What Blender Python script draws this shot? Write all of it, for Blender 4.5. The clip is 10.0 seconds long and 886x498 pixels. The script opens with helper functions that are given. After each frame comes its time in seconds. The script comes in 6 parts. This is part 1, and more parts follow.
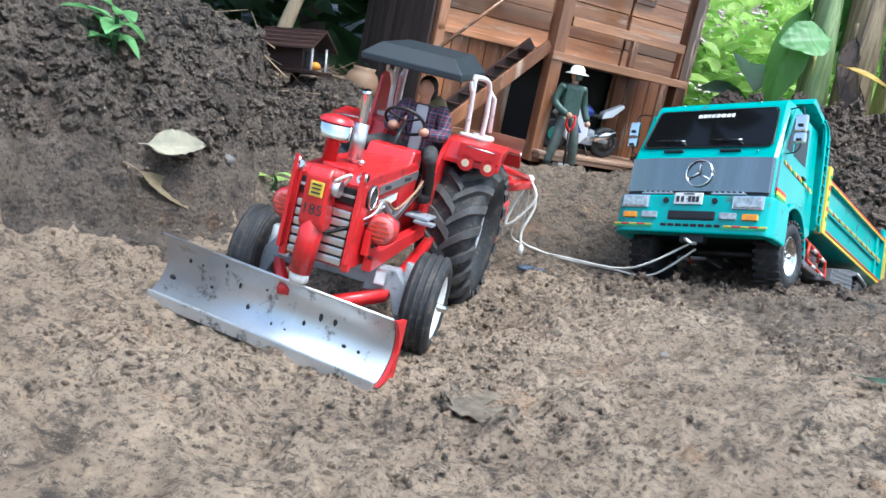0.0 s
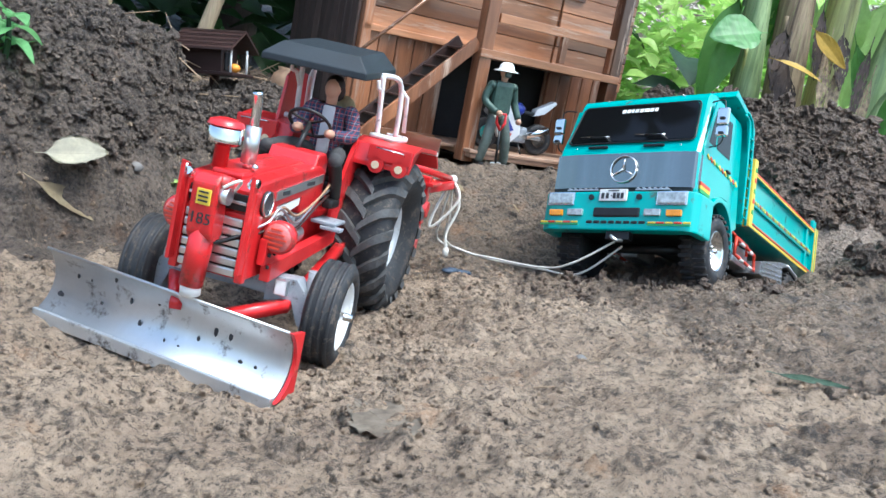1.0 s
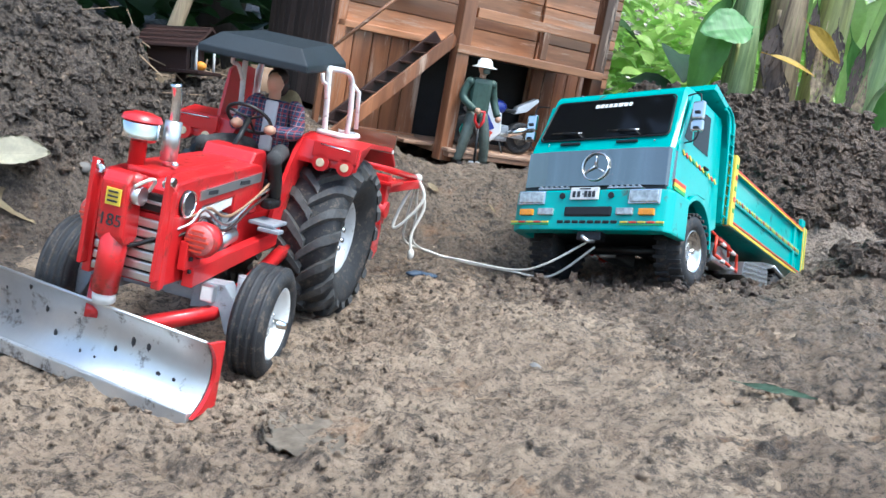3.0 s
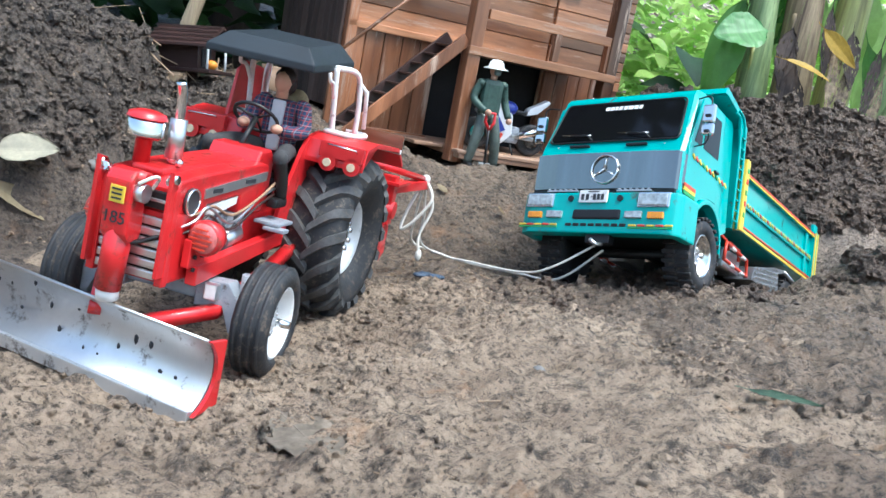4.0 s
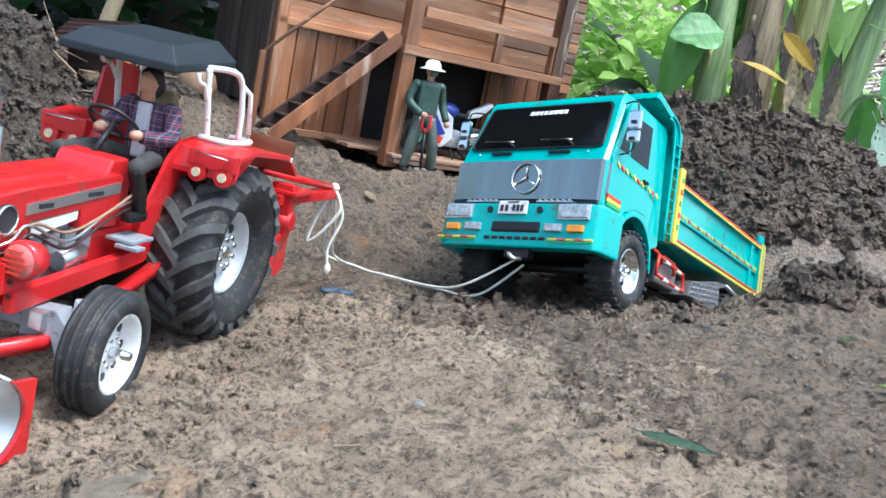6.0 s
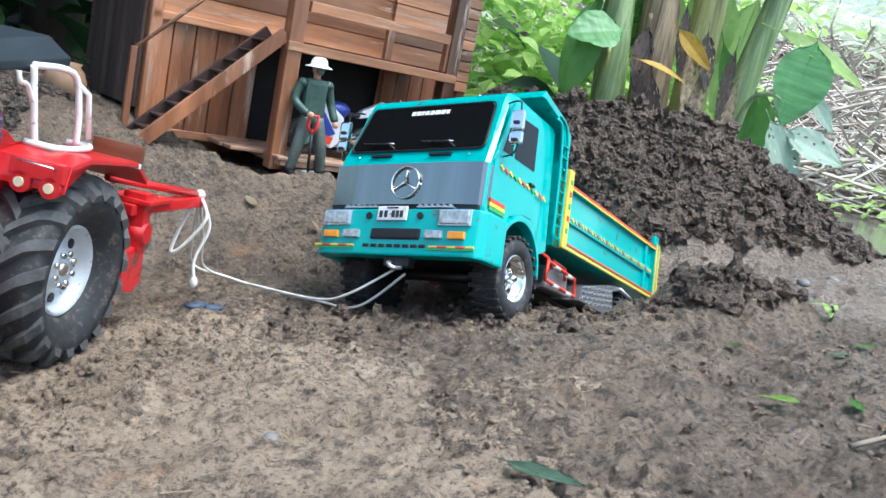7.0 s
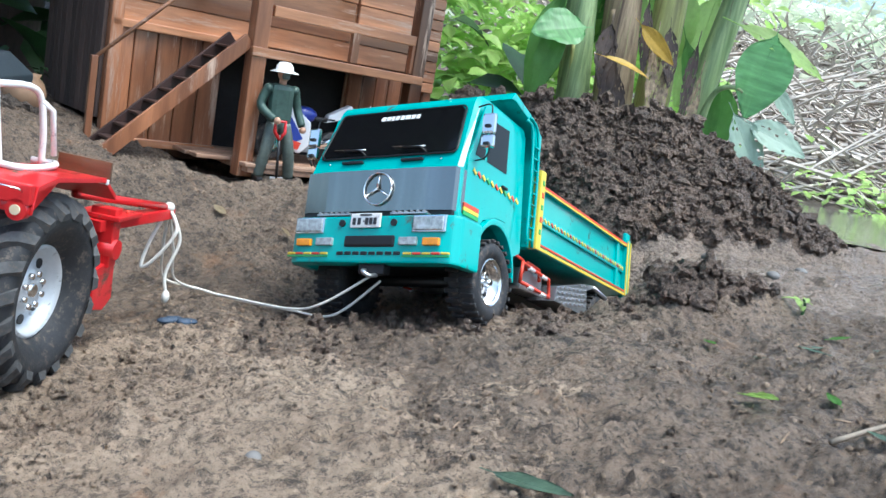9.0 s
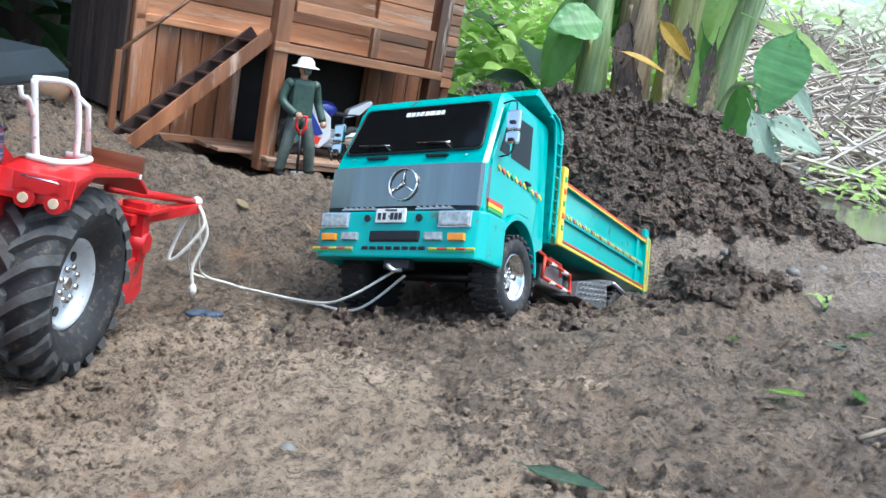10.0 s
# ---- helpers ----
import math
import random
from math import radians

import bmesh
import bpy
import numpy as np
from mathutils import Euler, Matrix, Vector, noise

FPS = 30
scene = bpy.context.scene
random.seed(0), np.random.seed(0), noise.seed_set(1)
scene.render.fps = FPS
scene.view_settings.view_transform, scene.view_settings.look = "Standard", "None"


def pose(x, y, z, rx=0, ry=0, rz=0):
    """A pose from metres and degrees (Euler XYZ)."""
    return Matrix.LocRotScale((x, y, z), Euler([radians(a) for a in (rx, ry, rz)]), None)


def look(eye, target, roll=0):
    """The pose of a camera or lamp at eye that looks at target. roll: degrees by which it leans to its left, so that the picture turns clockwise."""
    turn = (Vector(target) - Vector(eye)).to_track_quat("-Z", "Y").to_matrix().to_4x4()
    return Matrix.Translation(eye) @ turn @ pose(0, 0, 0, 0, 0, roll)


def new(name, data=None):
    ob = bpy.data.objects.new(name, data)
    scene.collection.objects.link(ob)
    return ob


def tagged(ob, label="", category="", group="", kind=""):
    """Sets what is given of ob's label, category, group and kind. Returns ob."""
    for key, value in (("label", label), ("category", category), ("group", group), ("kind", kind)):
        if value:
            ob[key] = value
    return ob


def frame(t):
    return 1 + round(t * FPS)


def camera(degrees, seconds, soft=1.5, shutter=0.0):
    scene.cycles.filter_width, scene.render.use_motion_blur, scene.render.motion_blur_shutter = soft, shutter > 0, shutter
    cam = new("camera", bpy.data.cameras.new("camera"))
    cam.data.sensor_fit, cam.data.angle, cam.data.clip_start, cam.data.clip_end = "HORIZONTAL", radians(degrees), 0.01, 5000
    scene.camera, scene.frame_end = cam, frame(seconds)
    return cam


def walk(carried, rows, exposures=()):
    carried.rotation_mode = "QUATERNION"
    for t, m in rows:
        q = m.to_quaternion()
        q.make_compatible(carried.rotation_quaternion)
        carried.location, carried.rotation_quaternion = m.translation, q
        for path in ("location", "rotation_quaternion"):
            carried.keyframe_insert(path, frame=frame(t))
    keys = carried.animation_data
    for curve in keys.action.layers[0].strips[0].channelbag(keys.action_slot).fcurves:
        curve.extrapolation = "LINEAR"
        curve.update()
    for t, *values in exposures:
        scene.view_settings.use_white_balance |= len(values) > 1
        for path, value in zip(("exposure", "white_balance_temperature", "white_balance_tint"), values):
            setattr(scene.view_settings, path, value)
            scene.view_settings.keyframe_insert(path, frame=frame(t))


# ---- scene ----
cam = camera(54.0, 10.0)
PATH = [
    (0, (-0.0826, -0.0702, 0.1917), (-0.1271, 0.9114, 0.0057), 13.85),
    (0.5, (-0.0634, -0.0578, 0.1987), (-0.0924, 0.9252, 0.0171), 13.65),
    (1, (-0.0452, -0.0390, 0.1992), (-0.0412, 0.9457, 0.0248), 12.70),
    (1.5, (-0.0238, -0.0248, 0.2015), (-0.0183, 0.9602, 0.0291), 11.97),
    (2, (-0.0085, -0.0124, 0.2014), (-0.0065, 0.9724, 0.0279), 11.84),
    (2.5, (0.0000, 0.0000, 0.2018), (-0.0000, 0.9848, 0.0281), 12.00),
    (4, (0.0101, 0.0088, 0.2026), (-0.0105, 0.9931, 0.0272), 12.76),
    (4.5, (0.0184, 0.0141, 0.2023), (-0.0058, 0.9983, 0.0267), 12.95),
    (5, (0.0360, 0.0302, 0.2054), (0.0102, 1.0141, 0.0287), 13.01),
    (6.5, (0.1076, 0.1102, 0.2301), (0.1413, 1.0960, 0.0655), 13.31),
    (7, (0.1240, 0.1349, 0.2346), (0.2102, 1.1192, 0.0807), 13.06),
    (7.5, (0.1266, 0.1464, 0.2457), (0.2400, 1.1289, 0.0980), 12.05),
    (8, (0.1231, 0.1465, 0.2437), (0.2449, 1.1287, 0.1006), 11.86),
    (8.5, (0.1207, 0.1443, 0.2432), (0.2440, 1.1258, 0.0972), 11.58),
    (9, (0.1151, 0.1409, 0.2410), (0.2391, 1.1218, 0.0913), 11.68),
    (9.5, (0.1031, 0.1382, 0.2423), (0.2242, 1.1183, 0.0849), 11.78),
    (10, (0.0996, 0.1356, 0.2405), (0.2143, 1.1162, 0.0816), 11.90),
]
walk(cam, [(t, look(eye, target, roll)) for t, eye, target, roll in PATH], exposures=[(0.0, 1.22, 5650, 1.5), (6.5, 1.20, 5650, 1.5), (8.0, 1.12, 5650, 1.5), (10.0, 1.12, 5650, 1.5)])

# ---- world and light ----
world = bpy.data.worlds.new("overcast_sky")
scene.world = world
world.use_nodes = True
wn = world.node_tree.nodes
sky = wn.new("ShaderNodeTexSky")
sky.sky_type, sky.sun_disc = "NISHITA", False
sky.sun_elevation, sky.sun_rotation = radians(69), radians(130)
sky.air_density, sky.dust_density, sky.ozone_density = 1.2, 4.0, 1.0
world.node_tree.links.new(sky.outputs[0], wn["Background"].inputs[0])
wn["Background"].inputs[1].default_value = 0.15
sun_data = bpy.data.lights.new("sun", "SUN")
sun_data.energy, sun_data.angle, sun_data.color = 1.7, radians(22), (1.0, 0.97, 0.92)
sun = new("sun", sun_data)
sun.matrix_world = look((1.2, -1.0, 4.0), (0.0, 0.0, 0.0))

# ---- small tools for shapes ----
TAU = 2 * math.pi


class G:
    """A mesh under construction; every call adds one solid."""

    def __init__(self):
        self.bm = bmesh.new()

    def take(self, b, m=None, mi=0, smooth=False):
        if m is not None:
            bmesh.ops.transform(b, matrix=m, verts=b.verts)
        for f in b.faces:
            f.material_index, f.smooth = mi, smooth
        me = bpy.data.meshes.new("t")
        b.to_mesh(me)
        b.free()
        self.bm.from_mesh(me)
        bpy.data.meshes.remove(me)
        return self

    def box(self, c, s, bevel=0.0, m=None, mi=0, seg=2):
        b = bmesh.new()
        bmesh.ops.create_cube(b, size=1)
        bmesh.ops.scale(b, vec=s, verts=b.verts)
        if bevel:
            bmesh.ops.bevel(b, geom=b.edges[:], offset=min(bevel, 0.45 * min(s)), segments=seg, profile=0.6, affect="EDGES")
        t = Matrix.Translation(c)
        return self.take(b, t if m is None else m @ t, mi, False)

    def rod(self, p, q, r, r2=None, seg=12, mi=0, smooth=True):
        p, q = Vector(p), Vector(q)
        b = bmesh.new()
        bmesh.ops.create_cone(b, cap_ends=True, segments=seg, radius1=r, radius2=r if r2 is None else r2, depth=(q - p).length)
        m = Matrix.Translation((p + q) / 2) @ (q - p).to_track_quat("Z", "Y").to_matrix().to_4x4()
        for f in b.faces:
            f.smooth = smooth and len(f.verts) == 4
        bmesh.ops.transform(b, matrix=m, verts=b.verts)
        for f in b.faces:
            f.material_index = mi
        me = bpy.data.meshes.new("t")
        b.to_mesh(me)
        b.free()
        self.bm.from_mesh(me)
        bpy.data.meshes.remove(me)
        return self

    def ball(self, c, s, m=None, mi=0, sub=2):
        b = bmesh.new()
        bmesh.ops.create_icosphere(b, subdivisions=sub, radius=1)
        s = (s, s, s) if isinstance(s, (int, float)) else s
        bmesh.ops.scale(b, vec=s, verts=b.verts)
        t = Matrix.Translation(c)
        return self.take(b, t if m is None else t @ m, mi, True)

    def lathe(self, prof, m=None, seg=28, mi=0, smooth=True):
        """Turns (radius, height) pairs about the x axis; closed where the radius is 0."""
        b = bmesh.new()
        rings = []
        for r, h in prof:
            if r <= 1e-6:
                rings.append([b.verts.new((h, 0, 0))])
            else:
                rings.append([b.verts.new((h, r * math.cos(TAU * k / seg), r * math.sin(TAU * k / seg))) for k in range(seg)])
        for u, v in zip(rings, rings[1:]):
            for k in range(seg):
                j = (k + 1) % seg
                if len(u) == 1 and len(v) > 1:
                    b.faces.new((u[0], v[k], v[j]))
                elif len(v) == 1 and len(u) > 1:
                    b.faces.new((u[k], v[0], u[j]))
                elif len(u) > 1:
                    b.faces.new((u[k], v[k], v[j], u[j]))
        bmesh.ops.recalc_face_normals(b, faces=b.faces)
        return self.take(b, m, mi, smooth)

    def prism(self, poly, axis, a, z, bevel=0.0, mi=0, smooth=False):
        """A flat outline pushed from a to z along an axis; the outline's pairs are the two other axes in order."""
        b = bmesh.new()
        n = "xyz".index(axis)

        def put(p, h):
            v = [p[0], p[1]]
            v.insert(n, h)
            return b.verts.new(v)
        lo, hi = [put(p, a) for p in poly], [put(p, z) for p in poly]
        b.faces.new(lo), b.faces.new(hi)
        for k in range(len(poly)):
            j = (k + 1) % len(poly)
            b.faces.new((lo[k], lo[j], hi[j], hi[k]))
        bmesh.ops.recalc_face_normals(b, faces=b.faces)
        if bevel:
            bmesh.ops.bevel(b, geom=b.edges[:], offset=bevel, segments=2, profile=0.6, affect="EDGES")
        return self.take(b, None, mi, smooth)

    def tube(self, pts, r, seg=8, mi=0, r2=None, closed=False):
        pts = [Vector(p) for p in pts]
        b = bmesh.new()
        rings, n = [], len(pts)
        side = None
        for k, p in enumerate(pts):
            d = (pts[min(k + 1, n - 1)] - pts[max(k - 1, 0)]).normalized()
            if side is None:
                side = d.orthogonal().normalized()
            side = (side - d * side.dot(d)).normalized()
            up = d.cross(side)
            rr = r if r2 is None else r + (r2 - r) * k / (n - 1)
            rings.append([b.verts.new(p + rr * (side * math.cos(TAU * j / seg) + up * math.sin(TAU * j / seg))) for j in range(seg)])
        for u, v in zip(rings, rings[1:]):
            for j in range(seg):
                b.faces.new((u[j], u[(j + 1) % seg], v[(j + 1) % seg], v[j]))
        b.faces.new(rings[0][::-1]), b.faces.new(rings[-1])
        bmesh.ops.recalc_face_normals(b, faces=b.faces)
        return self.take(b, None, mi, True)

    def mesh(self, name, mats):
        me = bpy.data.meshes.new(name)
        self.bm.to_mesh(me)
        self.bm.free()
        for m in mats if isinstance(mats, (list, tuple)) else [mats]:
            me.materials.append(m)
        return me


def bent(pts, steps=6):
    """A smooth line through the points."""
    pts = [Vector(p) for p in pts]
    out = []
    for k in range(len(pts) - 1):
        a, b, c, d = pts[max(k - 1, 0)], pts[k], pts[k + 1], pts[min(k + 2, len(pts) - 1)]
        for s in range(steps):
            t = s / steps
            out.append(0.5 * (2 * b + (c - a) * t + (2 * a - 5 * b + 4 * c - d) * t * t + (3 * b - a - 3 * c + d) * t ** 3))
    return out + [pts[-1]]


def part(name, g, material, parent, label=""):
    ob = new(name, g.mesh(name, material))
    ob.parent = parent
    return tagged(ob, label)


def thing(name, label, category, m, group="", kind=""):
    ob = new(name)
    ob.empty_display_size = 0.02
    ob.matrix_basis = m
    return tagged(ob, label, category, group, kind)


def solid(name, g, material, label, category, m=None, group="", kind=""):
    ob = new(name, g.mesh(name, material))
    if m is not None:
        ob.matrix_basis = m
    return tagged(ob, label, category, group, kind)


def axes(o, xa, ya):
    """A pose from an origin, the x axis and the y axis."""
    y = Vector(ya).normalized()
    x = Vector(xa)
    x = (x - y * x.dot(y)).normalized()
    z = x.cross(y)
    return Matrix(((x[0], y[0], z[0], o[0]), (x[1], y[1], z[1], o[1]), (x[2], y[2], z[2], o[2]), (0, 0, 0, 1)))


# ---- materials ----
def material(name, colour, rough=0.5, metal=0.0, spread=0.12, fine=400.0, coarse=25.0, bump=0.1, dark=None, stain=0.0, stain_colour=(0.09, 0.06, 0.04), coat=0.0, glass=0.0, translucent=0.0, per_piece=0.0, stretch=(1, 1, 1), alpha=1.0, shine=0.5):
    """A surface whose colour, gloss and relief vary at two scales; stain: how much of it soil covers."""
    m = bpy.data.materials.new(name)
    m.use_nodes = True
    n, ln = m.node_tree.nodes, m.node_tree.links
    p = n["Principled BSDF"]
    co = n.new("ShaderNodeTexCoord")
    mp = n.new("ShaderNodeMapping")
    mp.inputs["Scale"].default_value = stretch
    ln.new(co.outputs["Object"], mp.inputs[0])

    def noisy(scale, detail=4.0, rough_=0.6):
        t = n.new("ShaderNodeTexNoise")
        t.inputs["Scale"].default_value, t.inputs["Detail"].default_value, t.inputs["Roughness"].default_value = scale, detail, rough_
        ln.new(mp.outputs[0], t.inputs["Vector"])
        return t.outputs["Fac"]

    def mix(fac, a, b):
        x = n.new("ShaderNodeMix")
        x.data_type = "RGBA"
        for s, v in ((x.inputs[0], fac), (x.inputs[6], a), (x.inputs[7], b)):
            if isinstance(v, bpy.types.NodeSocket):
                ln.new(v, s)
            else:
                s.default_value = (*v, 1) if isinstance(v, (tuple, list)) else v
        return x.outputs[2]

    def ramp(v, lo, hi):
        r = n.new("ShaderNodeMapRange")
        r.inputs[1].default_value, r.inputs[2].default_value = lo, hi
        ln.new(v, r.inputs[0])
        return r.outputs[0]
    lo = tuple(c * (1 - 2 * spread) for c in colour) if dark is None else dark
    hi = tuple(min(1, c * (1 + spread)) for c in colour)
    big, small = noisy(coarse), noisy(fine, 6.0, 0.7)
    c = mix(ramp(big, 0.32, 0.68), lo, hi)
    c = mix(ramp(small, 0.3, 0.75), c, mix(0.5, c, lo))
    if per_piece:
        info = n.new("ShaderNodeObjectInfo")
        hsv = n.new("ShaderNodeHueSaturation")
        r = n.new("ShaderNodeMapRange")
        r.inputs[3].default_value, r.inputs[4].default_value = 1 - per_piece, 1 + per_piece
        ln.new(info.outputs["Random"], r.inputs[0])
        ln.new(r.outputs[0], hsv.inputs["Value"])
        ln.new(c, hsv.inputs["Color"])
        c = hsv.outputs[0]
    rv = n.new("ShaderNodeMapRange")
    rv.inputs[3].default_value, rv.inputs[4].default_value = max(0.02, rough * 0.75), min(1, rough * 1.25)
    ln.new(small, rv.inputs[0])
    if stain:
        s = ramp(noisy(coarse * 2.5, 8.0, 0.75), 0.62 - stain * 0.4, 0.72 - stain * 0.3)
        c = mix(s, c, stain_colour)
        r2 = n.new("ShaderNodeMix")
        ln.new(s, r2.inputs[0]), ln.new(rv.outputs[0], r2.inputs[2])
        r2.inputs[3].default_value = 0.85
        ln.new(r2.outputs[0], p.inputs["Roughness"])
    else:
        ln.new(rv.outputs[0], p.inputs["Roughness"])
    ln.new(c, p.inputs["Base Color"])
    p.inputs["Metallic"].default_value = metal
    p.inputs["Specular IOR Level"].default_value = shine
    p.inputs["Coat Weight"].default_value = coat
    p.inputs["Coat Roughness"].default_value = 0.12
    p.inputs["Transmission Weight"].default_value = glass
    if translucent:
        tr = n.new("ShaderNodeBsdfTranslucent")
        ln.new(c, tr.inputs[0])
        ms = n.new("ShaderNodeMixShader")
        ms.inputs[0].default_value = translucent
        ln.new(p.outputs[0], ms.inputs[1]), ln.new(tr.outputs[0], ms.inputs[2])
        ln.new(ms.outputs[0], n["Material Output"].inputs[0])
    if bump:
        bp = n.new("ShaderNodeBump")
        bp.inputs["Strength"].default_value, bp.inputs["Distance"].default_value = min(1, bump), 0.001
        ln.new(small, bp.inputs["Height"])
        ln.new(bp.outputs[0], p.inputs["Normal"])
    return m


def soil_material(name, light, mid, dark, wet=0.75, clay=(0.42, 0.23, 0.115)):
    """Trodden earth: tan crust, darker damp patches, black crumbs, ochre clay spots."""
    m = bpy.data.materials.new(name)
    m.use_nodes = True
    n, ln = m.node_tree.nodes, m.node_tree.links
    p = n["Principled BSDF"]
    co = n.new("ShaderNodeTexCoord")

    def noisy(scale, detail, rough_, dist=0.0):
        t = n.new("ShaderNodeTexNoise")
        for k, v in (("Scale", scale), ("Detail", detail), ("Roughness", rough_), ("Distortion", dist)):
            t.inputs[k].default_value = v
        ln.new(co.outputs["Object"], t.inputs["Vector"])
        return t.outputs["Fac"]

    def ramp(v, lo, hi):
        r = n.new("ShaderNodeMapRange")
        r.inputs[1].default_value, r.inputs[2].default_value = lo, hi
        ln.new(v, r.inputs[0])
        return r.outputs[0]

    def mix(fac, a, b):
        x = n.new("ShaderNodeMix")
        x.data_type = "RGBA"
        for s, v in ((x.inputs[0], fac), (x.inputs[6], a), (x.inputs[7], b)):
            if isinstance(v, bpy.types.NodeSocket):
                ln.new(v, s)
            else:
                s.default_value = (*v, 1) if isinstance(v, (tuple, list)) else v
        return x.outputs[2]
    c = mix(ramp(noisy(7, 8, 0.68), 0.38, 0.62), mid, light)
    c = mix(ramp(noisy(46, 10, 0.78), 0.50, 0.62), c, dark)
    c = mix(ramp(noisy(190, 8, 0.8), 0.51, 0.60), c, dark)
    c = mix(ramp(noisy(520, 4, 0.7), 0.58, 0.68), c, light)
    c = mix(ramp(noisy(900, 3, 0.7), 0.60, 0.68), c, dark)
    c = mix(ramp(noisy(13, 9, 0.72), 0.58, 0.74), c, clay)
    ln.new(c, p.inputs["Base Color"])
    rr = n.new("ShaderNodeMapRange")
    rr.inputs[1].default_value, rr.inputs[2].default_value, rr.inputs[3].default_value, rr.inputs[4].default_value = 0.35, 0.65, wet - 0.22, min(1, wet + 0.15)
    ln.new(noisy(5, 6, 0.6), rr.inputs[0])
    ln.new(rr.outputs[0], p.inputs["Roughness"])
    b1, b2 = n.new("ShaderNodeBump"), n.new("ShaderNodeBump")
    b1.inputs["Strength"].default_value, b1.inputs["Distance"].default_value = 1.0, 0.0055
    b2.inputs["Strength"].default_value, b2.inputs["Distance"].default_value = 0.9, 0.0018
    cells = n.new("ShaderNodeTexVoronoi")
    cells.inputs["Scale"].default_value = 190
    ln.new(co.outputs["Object"], cells.inputs["Vector"])
    both = n.new("ShaderNodeMath")
    both.operation = "SUBTRACT"
    ln.new(noisy(140, 10, 0.82), both.inputs[0]), ln.new(cells.outputs["Distance"], both.inputs[1])
    ln.new(both.outputs[0], b1.inputs["Height"])
    ln.new(noisy(600, 6, 0.75), b2.inputs["Height"])
    ln.new(b1.outputs[0], b2.inputs["Normal"])
    ln.new(b2.outputs[0], p.inputs["Normal"])
    return m


def plaid_material():
    """Navy cloth crossed by red and pale bands."""
    m = material("navy_plaid_cloth", (0.022, 0.045, 0.10), 0.9, 0, 0.2, 900, 200, 0.2)
    n, ln = m.node_tree.nodes, m.node_tree.links
    p = n["Principled BSDF"]
    c = p.inputs["Base Color"].links[0].from_socket
    co = n.new("ShaderNodeTexCoord")
    for axis, key, col in (("X", 70, (0.30, 0.035, 0.04)), ("Z", 70, (0.30, 0.035, 0.04)), ("X", 47, (0.40, 0.42, 0.45)), ("Z", 47, (0.40, 0.42, 0.45))):
        w = n.new("ShaderNodeTexWave")
        w.bands_direction = axis
        w.inputs["Scale"].default_value, w.inputs["Distortion"].default_value = key, 0.6
        ln.new(co.outputs["Object"], w.inputs["Vector"])
        r = n.new("ShaderNodeMapRange")
        r.inputs[1].default_value, r.inputs[2].default_value, r.inputs[4].default_value = (0.82, 0.92, 0.6) if key == 70 else (0.965, 0.995, 0.35)
        ln.new(w.outputs["Fac"], r.inputs[0])
        x = n.new("ShaderNodeMix")
        x.data_type = "RGBA"
        ln.new(r.outputs[0], x.inputs[0]), ln.new(c, x.inputs[6])
        x.inputs[7].default_value = (*col, 1)
        c = x.outputs[2]
    ln.new(c, p.inputs["Base Color"])
    return m


